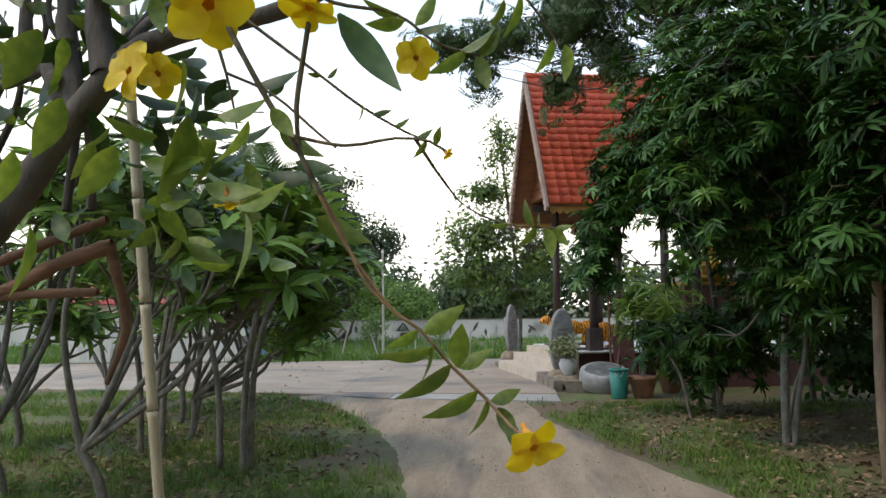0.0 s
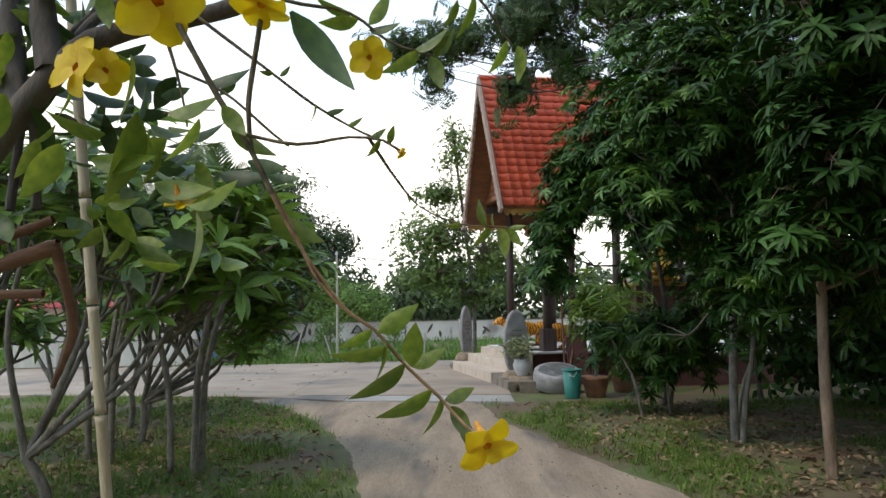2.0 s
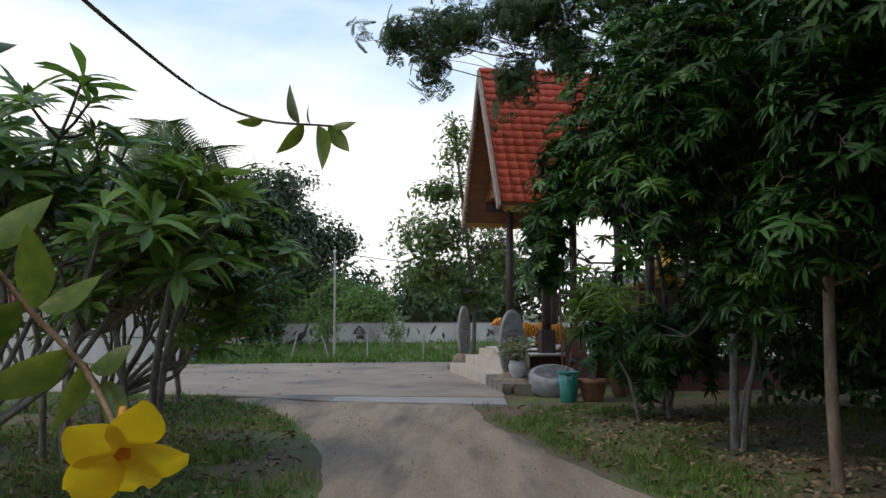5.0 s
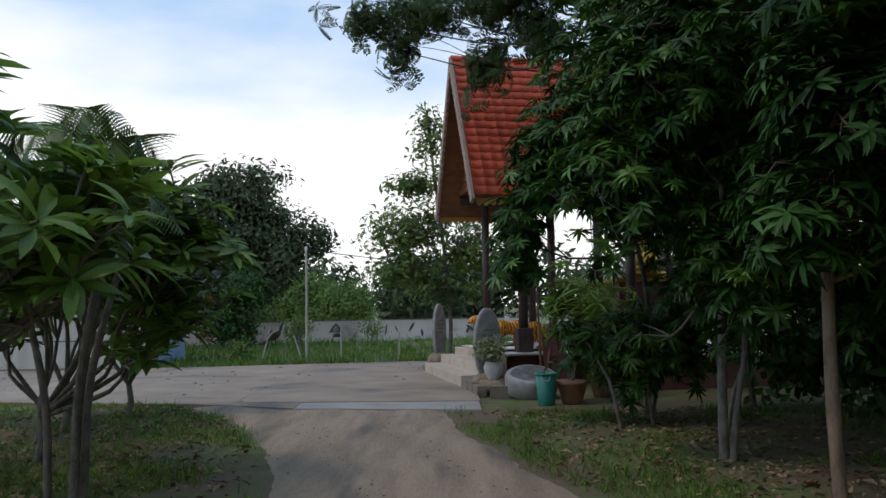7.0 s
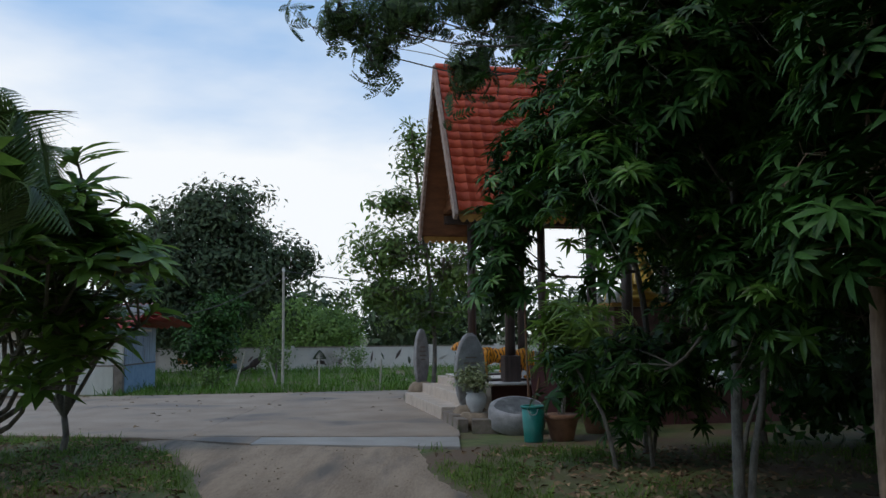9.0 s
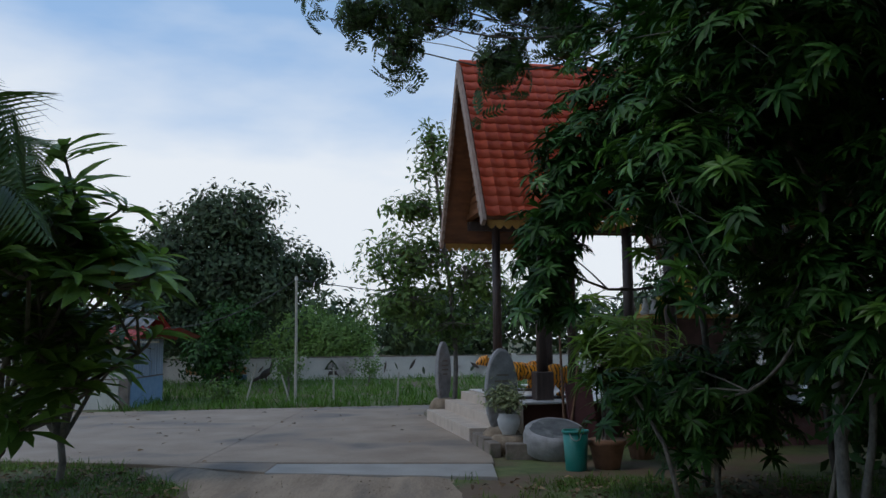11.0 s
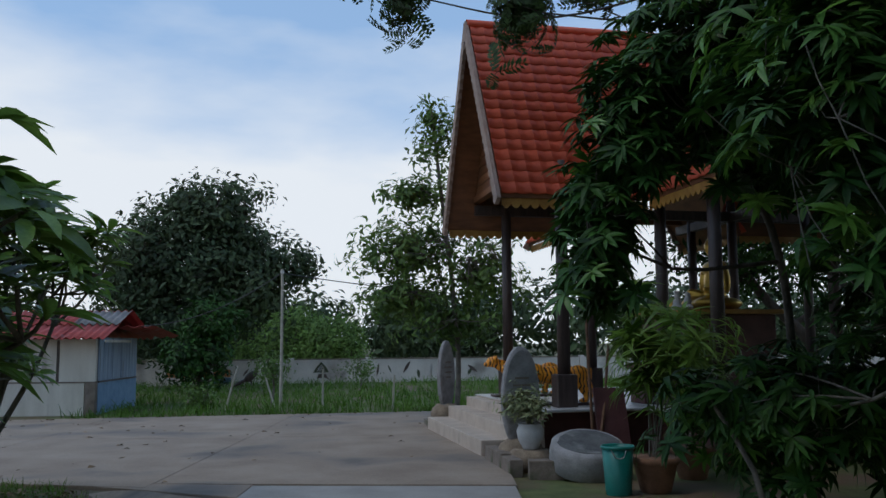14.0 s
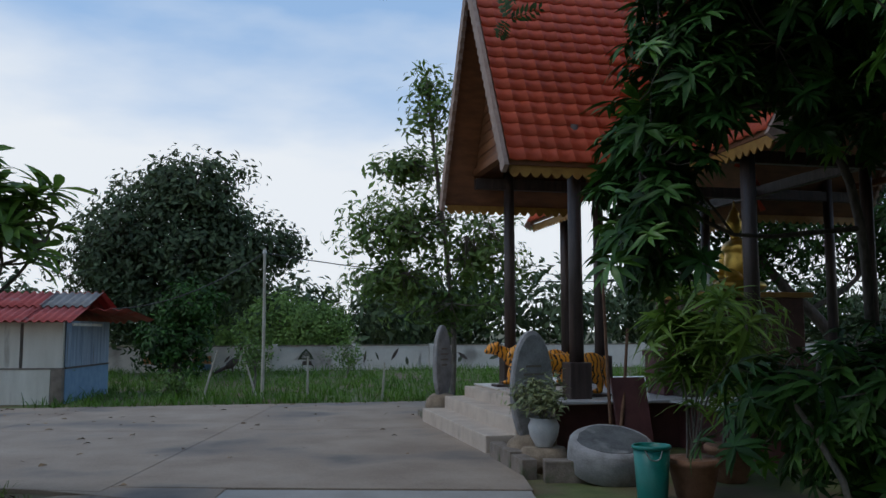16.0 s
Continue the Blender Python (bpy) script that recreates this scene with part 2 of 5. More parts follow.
def tiger_material():
    m = material("tiger_paint", (0.72, 0.24, 0.012), (0.82, 0.32, 0.02), 5, 0.45, bump=0.1)
    n, l = m.node_tree.nodes, m.node_tree.links
    b = n["Principled BSDF"]
    old = b.inputs["Base Color"].links[0].from_socket
    co = n.new("ShaderNodeTexCoord")
    wv = n.new("ShaderNodeTexWave")
    wv.bands_direction = "X"
    wv.inputs["Scale"].default_value, wv.inputs["Distortion"].default_value, wv.inputs["Detail Scale"].default_value = 5.0, 5.0, 2.2
    l.new(co.outputs["Object"], wv.inputs["Vector"])
    r = n.new("ShaderNodeValToRGB")
    r.color_ramp.elements[0].position, r.color_ramp.elements[1].position = 0.16, 0.24
    r.color_ramp.elements[0].color, r.color_ramp.elements[1].color = (1, 1, 1, 1), (0, 0, 0, 1)
    l.new(wv.outputs["Fac"], r.inputs["Fac"])
    mx = n.new("ShaderNodeMixRGB")
    mx.inputs[2].default_value = (0.02, 0.014, 0.01, 1)
    l.new(r.outputs["Color"], mx.inputs[0])
    l.new(old, mx.inputs[1])
    l.new(mx.outputs["Color"], b.inputs["Base Color"])
    return m


M_TIGER = tiger_material()


# ---- builders ----
def mesh_from(name, verts, faces, mat, smooth=False):
    me = bpy.data.meshes.new(name)
    me.from_pydata([tuple(v) for v in verts], [], faces)
    me.materials.append(mat)
    if smooth:
        me.polygons.foreach_set("use_smooth", [True] * len(me.polygons))
    me.update()
    return me


def mesh_quads(name, verts, quads, mats, which=None):
    """A large quad mesh from arrays; which: the material's index, quad by quad."""
    me = bpy.data.meshes.new(name)
    verts, quads = np.asarray(verts, dtype=np.float32), np.asarray(quads, dtype=np.int32)
    me.vertices.add(len(verts))
    me.vertices.foreach_set("co", verts.ravel())
    me.loops.add(quads.size)
    me.loops.foreach_set("vertex_index", quads.ravel())
    me.polygons.add(len(quads))
    me.polygons.foreach_set("loop_start", np.arange(0, quads.size, 4, dtype=np.int32))
    me.polygons.foreach_set("use_smooth", np.ones(len(quads), dtype=bool))
    for m in mats:
        me.materials.append(m)
    if which is not None:
        me.polygons.foreach_set("material_index", np.asarray(which, dtype=np.int32))
    me.update(calc_edges=True)
    me.validate()
    return me


def child(ob, parent, label=""):
    ob.parent = parent
    return tagged(ob, label) if label else ob


def part(name, bm, mat, parent, label="", smooth=False):
    me = bpy.data.meshes.new(name)
    bm.to_mesh(me)
    bm.free()
    me.materials.append(mat)
    if smooth:
        me.polygons.foreach_set("use_smooth", [True] * len(me.polygons))
    ob = new(name, me)
    return child(ob, parent, label) if parent else ob


def piece(name, me, parent, m, label=""):
    ob = new(name, me)
    ob.parent = parent
    ob.matrix_basis = m
    return tagged(ob, label) if label else ob


def thing(name, label, category, at=(0, 0, 0), rz=0, group="", kind=""):
    ob = new(name)
    ob.empty_display_size = 0.1
    ob.matrix_world = pose(*at, 0, 0, rz)
    return tagged(ob, label, category, group, kind)


def box(x0, y0, z0, x1, y1, z1, bevel=0.0):
    bm = bmesh.new()
    bmesh.ops.create_cube(bm, size=1)
    for v in bm.verts:
        v.co = Vector(((x0 + x1) / 2 + v.co.x * (x1 - x0), (y0 + y1) / 2 + v.co.y * (y1 - y0), (z0 + z1) / 2 + v.co.z * (z1 - z0)))
    if bevel:
        bmesh.ops.bevel(bm, geom=bm.edges[:], offset=bevel, segments=2, affect="EDGES", profile=0.6)
    return bm


def lathe(profile, n=24, squash=(1, 1), wobble=0.0):
    """A turned shape from (radius, height) pairs."""
    bm = bmesh.new()
    rings = []
    for r, z in profile:
        rings.append([bm.verts.new((r * squash[0] * math.cos(2 * math.pi * i / n) * (1 + wobble * noise.noise((i * 0.7, z * 4, r))),
                                    r * squash[1] * math.sin(2 * math.pi * i / n) * (1 + wobble * noise.noise((i * 0.7, z * 4, r))), z)) for i in range(n)])
    for a, b in zip(rings, rings[1:]):
        for i in range(n):
            bm.faces.new((a[i], a[(i + 1) % n], b[(i + 1) % n], b[i]))
    bm.faces.new(rings[0][::-1])
    bm.faces.new(rings[-1])
    return bm


def prism(points, z0, z1):
    """An upright slab over a plan outline."""
    bm = bmesh.new()
    lo = [bm.verts.new((x, y, z0)) for x, y in points]
    hi = [bm.verts.new((x, y, z1)) for x, y in points]
    bm.faces.new(hi)
    bm.faces.new(lo[::-1])
    k = len(points)
    for i in range(k):
        bm.faces.new((lo[i], lo[(i + 1) % k], hi[(i + 1) % k], hi[i]))
    bmesh.ops.recalc_face_normals(bm, faces=bm.faces[:])
    return bm


def smooth_line(points, step=0.12):
    """Points along a Catmull-Rom curve through the given ones."""
    p = [np.array(q, dtype=float) for q in points]
    p = [2 * p[0] - p[1], *p, 2 * p[-1] - p[-2]]
    out = []
    for i in range(1, len(p) - 2):
        k = max(1, int(np.linalg.norm(p[i + 1] - p[i]) / step))
        for j in range(k):
            t = j / k
            out.append(0.5 * (2 * p[i] + (p[i + 1] - p[i - 1]) * t + (2 * p[i - 1] - 5 * p[i] + 4 * p[i + 1] - p[i + 2]) * t * t
                              + (3 * p[i] - p[i - 1] - 3 * p[i + 1] + p[i + 2]) * t ** 3))
    return out + [p[-2]]


class Tubes:
    """Gathers tapered tubes into one quad mesh."""

    def __init__(self, sides=7):
        self.v, self.q, self.n, self.sides = [], [], 0, sides

    def add(self, line, r0, r1, knots=0.0):
        line = [np.array(q, dtype=float) for q in line]
        s, m = self.sides, len(line)
        for i, c in enumerate(line):
            d = line[min(i + 1, m - 1)] - line[max(i - 1, 0)]
            d /= np.linalg.norm(d) + 1e-9
            a = np.cross(d, (0.31, 0.95, 0.05) if abs(d[1]) < 0.9 else (1, 0, 0))
            a /= np.linalg.norm(a) + 1e-9
            b = np.cross(d, a)
            r = r0 + (r1 - r0) * i / max(1, m - 1)
            r *= 1 + knots * (random.random() - 0.4)
            for j in range(s):
                t = 2 * math.pi * j / s
                self.v.append(c + r * (math.cos(t) * a + math.sin(t) * b))
        for i in range(m - 1):
            for j in range(s):
                o = self.n + i * s
                self.q.append((o + j, o + (j + 1) % s, o + s + (j + 1) % s, o + s + j))
        self.n += m * s
        return self

    def object(self, name, mat, parent=None, label=""):
        ob = new(name, mesh_quads(name, self.v, self.q, [mat]))
        return child(ob, parent, label) if parent else ob


def leaf_blade(length, width, droop=0.3, fold=0.15, seg=4, tip=0.6):
    """One leaf along +x from the origin, bending down: vertices and quads."""
    v, q = [], []
    for i in range(seg + 1):
        t = i / seg
        w = width / 2 * (math.sin(math.pi * min(1, (t ** tip) * 0.97 + 0.03)) + 0.04)
        x, z = length * t * (1 - 0.12 * droop * t), -droop * length * t * t
        v += [(x, -w, z + fold * w), (x, 0, z), (x, w, z + fold * w)]
    for i in range(seg):
        o = 3 * i
        q += [(o, o + 3, o + 4, o + 1), (o + 1, o + 4, o + 5, o + 2)]
    return np.array(v), np.array(q)


def grass_blade(length, width):
    """A thin blade along +x, bent once."""
    w = width / 2
    v = [(0, -w, 0), (0, w, 0), (length * 0.6, w * 0.8, -0.04 * length), (length * 0.6, -w * 0.8, -0.04 * length), (length, w * 0.1, -0.25 * length), (length, -w * 0.1, -0.25 * length)]
    return np.array(v), np.array([(0, 1, 2, 3), (3, 2, 4, 5)])


def turn(rx, ry, rz):
    return np.array(Euler((rx, ry, rz)).to_matrix())


def join(parts):
    v, q, n = [], [], 0
    for pv, pq in parts:
        v.append(pv)
        q.append(pq + n)
        n += len(pv)
    return np.concatenate(v), np.concatenate(q)


def rosette(rng, leaves, length, width, droop, lift, seg=3, tip=0.6):
    """A whorl of long leaves round a shoot's end, pointing along +z."""
    out = []
    for i in range(leaves):
        s = rng.uniform(0.7, 1.1)
        v, q = leaf_blade(length * s, width * s, droop * rng.uniform(0.5, 1.4), 0.3, seg, tip)
        out.append((v @ turn(rng.uniform(-0.3, 0.3), -lift * rng.uniform(0.3, 1.3), i * 2.4 + rng.uniform(-0.3, 0.3)).T + (0, 0, rng.uniform(-0.06, 0.02) * length * 3), q))
    return join(out)


def feather(rng, pairs, length, leaflet, width, droop):
    """A pinnate leaf along +x."""
    out = []
    for i in range(pairs):
        t = (i + 1) / (pairs + 0.5)
        k = leaflet * (0.55 + 0.6 * math.sin(math.pi * t))
        for side in (-1, 1):
            v, q = leaf_blade(k, width, 0.25, 0.1, 2)
            out.append((v @ turn(0, 0.15, side * rng.uniform(0.9, 1.25)).T + (length * t, 0, -droop * length * t * t), q))
    v, q = leaf_blade(length, 0.008, droop, 0, 4)
    return join(out + [(v, q)])


def spray(rng, count, size, leaf, width):
    """A loose bunch of small leaves."""
    out = []
    for i in range(count):
        v, q = leaf_blade(leaf * rng.uniform(0.7, 1.2), width * rng.uniform(0.8, 1.2), rng.uniform(0.1, 0.5), 0.2, 2)
        p = np.array([rng.gauss(0, 1) for _ in range(3)]) * size * 0.42
        out.append((v @ turn(rng.uniform(-0.6, 0.6), rng.uniform(-0.5, 0.7), rng.uniform(0, 6.3)).T + p, q))
    return join(out)


def bunch(rng, feathers):
    """Several feathers round one twig end."""
    out = []
    for i, (v, q) in enumerate(feathers):
        out.append((v @ turn(0, rng.uniform(-0.4, 0.5), i * 2.2 + rng.uniform(-0.4, 0.4)).T, q))
    return join(out)


def scatter(kinds, places):
    """Joined copies of leaf clusters. places: (position, axis, scale, kind's number, material's number)."""
    vs, qs, ms, n = [], [], [], 0
    for p, axis, s, k, mat in places:
        v, q = kinds[k]
        r = np.array(Vector(axis).to_track_quat("Z", "Y").to_matrix()) @ turn(0, 0, random.uniform(0, 6.3))
        vs.append((v * s) @ r.T + np.asarray(p))
        qs.append(q + n)
        ms.append(np.full(len(q), mat))
        n += len(v)
    return np.concatenate(vs), np.concatenate(qs), np.concatenate(ms)


def tree(name, label, base, trunk, blobs, kinds, mats, bark, seed, size=(0.8, 1.2), r0=0.12, twig_every=3, upward=0.5, shell=0.45, group="", category="tree", new_share=0.0, outline=0.25):
    """A tree: trunk line, limbs to each lobe of the crown, twigs to a share of the leaf clusters. blobs: (centre, radii, clusters)."""
    rng = random.Random(seed)
    random.seed(seed)
    root = thing(name, label, category, base, group=group)
    bx = np.array(base)
    tb = Tubes(8)
    line = smooth_line([np.array(q) - bx for q in trunk], 0.3)
    tb.add(line, r0, r0 * 0.55, 0.12)
    tb.object("trunk", bark, root)
    limbs = Tubes(5)
    places = []
    for c, rad, count in blobs:
        c = np.array(c) - bx
        start = min(line[len(line) // 3:], key=lambda q: np.linalg.norm(q - c) + max(0, q[2] - c[2]) * 2)
        mid = (start + c) / 2 + np.array([rng.uniform(-0.2, 0.2), rng.uniform(-0.2, 0.2), -0.1 * np.linalg.norm(c - start)])
        limb = smooth_line([start, mid, c], 0.3)
        limbs.add(limb, r0 * 0.5, r0 * 0.22, 0.1)
        subs = []
        for i in range(max(3, min(8, count // 40))):
            d = np.array([rng.gauss(0, 1), rng.gauss(0, 1), rng.gauss(0.2, 0.8)])
            d /= np.linalg.norm(d)
            e = c + d * np.array(rad) * 0.62
            f = limb[rng.randrange(len(limb) // 2, len(limb))]
            limbs.add(smooth_line([f, (f + e) / 2 + (0, 0, 0.08), e], 0.25), r0 * 0.24, r0 * 0.1, 0.1)
            subs.append(e)
        for i in range(count):
            d = np.array([rng.gauss(0, 1), rng.gauss(0, 1), rng.gauss(0, 1)])
            d /= np.linalg.norm(d)
            k = (shell + (1 - shell) * rng.random()) * (1 + outline * noise.noise(Vector(d * 2.1) + Vector((seed, 0, 0))) * 1.6)
            p = c + d * np.array(rad) * k
            if p[2] + bx[2] < 0.15:
                continue
            ax = d * (1 - upward) + np.array([rng.uniform(-0.3, 0.3), rng.uniform(-0.3, 0.3), upward + 0.1])
            young = 1 if len(mats) > 1 and rng.random() < new_share else 0
            places.append((p, tuple(ax), rng.uniform(*size), rng.randrange(len(kinds)), young))
            if i % twig_every == 0:
                e = min(subs, key=lambda q: np.linalg.norm(q - p))
                limbs.add([e, (e + p) / 2 + (0, 0, -0.05), p], r0 * 0.09, 0.004)
    limbs.object("branching", bark, root)
    v, q, w = scatter(kinds, places)
    child(new("crown", mesh_quads("crown", v, q, mats, w)), root)
    return root


def solid(name, shapes, mat, label, category, at, rz=0, voxel=0.02, smooth=6):
    """One plain figure melted out of ellipsoids. shapes: centre, radii, turn in degrees."""
    bm = bmesh.new()
    for c, r, e in shapes:
        m = Matrix.Translation(c) @ Euler([radians(a) for a in e]).to_matrix().to_4x4() @ Matrix.Diagonal((*r, 1))
        bmesh.ops.create_icosphere(bm, subdivisions=3, radius=1, matrix=m)
    me = bpy.data.meshes.new(name)
    bm.to_mesh(me)
    bm.free()
    me.materials.append(mat)
    ob = new(name, me)
    mod = ob.modifiers.new("melt", "REMESH")
    mod.mode, mod.voxel_size, mod.use_smooth_shade = "VOXEL", voxel, True
    sm = ob.modifiers.new("smooth", "SMOOTH")
    sm.iterations, sm.factor = smooth, 0.5
    ob.matrix_world = pose(*at, 0, 0, rz)
    return tagged(ob, label, category)


# ---- ground, track and road ----
def track_left(y):
    return np.interp(y, (-30, 4, 7.1, 9.3, 11.8, 13.4, 15.4), (-1.0, -0.9, -1.05, -1.4, -2.1, -2.8, -4.2)) + 0.10 * noise.noise((y * 0.9, 3, 0)) + 0.05 * noise.noise((y * 4, 9, 0))


def track_right(y):
    return np.interp(y, (-30, 4, 7.4, 9.5, 12.3, 13.8, 14.6), (2.0, 1.9, 1.6, 1.0, 0.35, 0.25, 0.3)) + 0.10 * noise.noise((y * 0.9, 17, 0)) + 0.05 * noise.noise((y * 4, 29, 0))


def road_near(x):
    return np.interp(x, (-60, -10, -4.2, -2.5, 0.65), (20, 16.2, 15.35, 14.4, 13.95))


def road_far(x):
    return np.interp(x, (-60, -9.4, -0.6, 1.0), (20.0 + 3.0, 23.35, 24.95, 25.3))


def bump_height(x, y):
    return 0.03 * noise.noise((x * 0.35, y * 0.35, 4.0)) if -14 < x < 14 and -2 < y < 23 else 0.0


def make_ground():
    xs = np.concatenate([np.linspace(-3000, -60, 8), np.linspace(-50, 50, 61), np.linspace(60, 3000, 8)])
    ys = np.concatenate([np.linspace(-3000, -30, 8), np.linspace(-25, 60, 61), np.linspace(75, 3000, 10)])
    v = [(x, y, -0.012) for y in ys for x in xs]
    k = len(xs)
    q = [(j * k + i, j * k + i + 1, j * k + k + i + 1, j * k + k + i) for j in range(len(ys) - 1) for i in range(k - 1)]
    tagged(new("ground", mesh_quads("ground", v, q, [M_GROUND])), "grassy earth with bare brown patches and leaf litter", "ground", kind="structure")
    ys = np.concatenate([np.linspace(-30, 3, 10), np.arange(3.2, 15.0, 0.15)])
    v, q, n = [], [], 12
    for y in ys:
        a, b = track_left(y), track_right(y)
        for i in range(n + 1):
            t = i / n
            rut = -0.025 * (math.exp(-((t - 0.30) / 0.09) ** 2) + math.exp(-((t - 0.72) / 0.09) ** 2))
            lip = 0.02 + rut + 0.012 * noise.noise((a + (b - a) * t * 3, y * 3, 0)) if 0 < i < n else -0.02
            v.append((a + (b - a) * t, y, lip))
    for j in range(len(ys) - 1):
        for i in range(n):
            o = j * (n + 1) + i
            q.append((o, o + 1, o + n + 2, o + n + 1))
    tagged(new("dirt_track", mesh_quads("dirt_track", v, q, [M_DIRT])), "pale brown dirt track with worn wheel ruts", "track", kind="structure")


make_ground()

road = thing("road", "worn pinkish-grey concrete road with dark stains and joints", "road", kind="structure")


def road_slab(x0, x1, y0a, y0b, y1a, y1b, mat=None, z=0.035):
    g = 0.004
    bm = prism([(x0 + g, y0a + g), (x1 - g, y0b + g), (x1 - g, y1b - g), (x0 + g, y1a - g)], -0.1, z)
    bmesh.ops.bevel(bm, geom=[e for e in bm.edges if all(v.co.z > 0 for v in e.verts)], offset=0.006, segments=1, affect="EDGES")
    return part("concrete_slab", bm, mat or M_CONC, road)


SPLITS = (-60, -40, -28, -20, -14.5, -10.2, -6.6, -3.2, 0.72)
for xa, xb in zip(SPLITS, SPLITS[1:]):
    fa, fb, na, nb = road_far(xa), road_far(xb), road_near(xa), road_near(xb)
    if xb > -4:
        na, nb = max(na, 15.25), 15.0
    road_slab(xa, xb, na, nb, (na + fa) / 2, (nb + fb) / 2)
    road_slab(xa, xb, (na + fa) / 2, (nb + fb) / 2, fa, fb)
road_slab(-2.1, 0.7, 14.35, 13.9, 15.1, 14.95, M_CONC2, 0.03)
road_slab(-4.2, -2.1, 15.3, 14.4, 15.35, 15.15, M_CONC, 0.03)


def make_grass():
    """Short blades on the lawns beside the track, longer ones across the road."""
    rng = random.Random(5)
    kinds = []
    for k in range(8):
        out = []
        for i in range(6):
            v, q = grass_blade(rng.uniform(0.05, 0.12), 0.007)
            out.append((v @ turn(0, -rng.uniform(0.5, 1.35), rng.uniform(0, 6.3)).T + (rng.gauss(0, 0.04), rng.gauss(0, 0.04), 0), q))
        kinds.append(join(out))
    places = []
    tries = 0
    while len(places) < 23000 and tries < 200000:
        tries += 1
        x, y = rng.uniform(-9, 7.5), (3.5 + 12.2 * rng.random() ** 1.2 if rng.random() < 0.8 else rng.uniform(-8, 4.5))
        if track_left(y) + rng.uniform(-0.15, 0.05) < x < track_right(y) + rng.uniform(-0.05, 0.15) or y > road_near(min(x, 0.6)) - 0.05:
            continue
        if x > 0 and y > 14.2 or noise.noise((x * 0.8, y * 0.8, 7)) < rng.uniform(-0.3, 0.35) + (0.25 if x > 2.6 else 0.0):
            continue
        places.append(((x, y, -0.012), (rng.uniform(-0.2, 0.2), rng.uniform(-0.2, 0.2), 1), rng.uniform(0.5, 1.3) * (1.5 if rng.random() < 0.06 else 1), rng.randrange(8), 0))
    v, q, w = scatter(kinds, places)
    tagged(new("grass", mesh_quads("grass", v, q, [M_GRASS])), "short patchy green lawn grass", "grass", kind="stuff")
    places = []
    for i in range(9000):
        x = rng.uniform(-26, 16)
        y0 = road_far(min(x, 1.0)) + 0.05
        y = y0 + (41 - y0) * rng.random() ** 1.5
        if -13 < x < -7.9 and y < 28.3:
            continue
        places.append(((x, y, -0.012), (rng.uniform(-0.2, 0.2), rng.uniform(-0.2, 0.2), 1), rng.uniform(1.6, 3.6), rng.randrange(8), 0))
    v, q, w = scatter(kinds, places)
    tagged(new("meadow_grass", mesh_quads("meadow_grass", v, q, [M_MEADOW])), "lush bright green grass across the road", "grass", kind="stuff")
    v, q = leaf_blade(0.10, 0.05, 0.3, 0.5, 2)
    places = []
    while len(places) < 6500:
        x, y = (rng.gauss(-3.6, 1.3), rng.uniform(5, 15)) if rng.random() < 0.5 else (rng.gauss(3.0, 1.3), rng.uniform(5, 15))
        if track_left(y) - 0.1 < x < track_right(y) + 0.1 or y > road_near(min(x, 0.6)) - 0.1:
            continue
        places.append(((x, y, rng.uniform(0.0, 0.035)), (rng.uniform(-0.5, 0.5), rng.uniform(-0.5, 0.5), 1), rng.uniform(0.5, 1.3), 0, 0))
    for i in range(170):
        x = rng.uniform(-13, 0.3)
        near, far = max(road_near(x), 15.3), road_far(x)
        y = far - (far - near) * rng.random() ** 2.2
        places.append(((x, y - 0.15, 0.04), (rng.uniform(-0.3, 0.3), rng.uniform(-0.3, 0.3), 1), rng.uniform(0.7, 1.6), 0, 0))
    v, q, w = scatter([(v, q)], places)
    tagged(new("leaf_litter", mesh_quads("leaf_litter", v, q, [M_LITTER])), "scattered dry brown fallen leaves", "fallen leaves", kind="stuff")


make_grass()


def make_pebbles():
    """Loose gravel on the track."""
    rng = random.Random(8)
    bm = bmesh.new()
    bmesh.ops.create_icosphere(bm, subdivisions=1, radius=1)
    v0 = np.array([v.co[:] for v in bm.verts])
    f0 = [tuple(v.index for v in f.verts) for f in bm.faces]
    bm.free()
    vs, fs = [], []
    for i in range(1500):
        y = rng.uniform(4, 14.3)
        x = track_left(y) + (track_right(y) - track_left(y)) * rng.random()
        r = 0.004 + 0.010 * rng.random() ** 3
        fs += [tuple(k + len(vs) for k in f) for f in f0]
        vs += [tuple(p) for p in v0 * (r, r * rng.uniform(0.6, 1), r * 0.6) + (x, y, 0.012)]
    tagged(new("gravel", mesh_from("gravel", vs, fs, M_STONE_B)), "loose brown gravel on the dirt track", "gravel", kind="stuff")


make_pebbles()

# ---- pavilion ----
WING, HALF, EAVE_Z, RIDGE_Z, DECK = 4.05, 1.78, 3.66, 6.75, 0.6
pavilion = thing("pavilion", "open cross-shaped temple pavilion with steep red tiled gables", "pavilion", (4.37, 20.2, 0), 11.5)
QUARTERS = [pose(0, 0, 0, 0, 0, 90 * i) for i in range(4)]
SLOPE = math.atan2(RIDGE_Z - EAVE_Z, HALF)
SLANT = math.hypot(RIDGE_Z - EAVE_Z, HALF)


def in_all_wings(name, bm, mat, label="", which=range(4)):
    me = bpy.data.meshes.new(name)
    bm.to_mesh(me)
    bm.free()
    me.materials.append(mat)
    for i in which:
        piece(name, me, pavilion, QUARTERS[i], label)


def cross_outline(reach, half):
    return [(-reach, -half), (-half, -half), (-half, -reach), (half, -reach), (half, -half), (reach, -half), (reach, half), (half, half), (half, reach), (-half, reach), (-half, half), (-reach, half)]


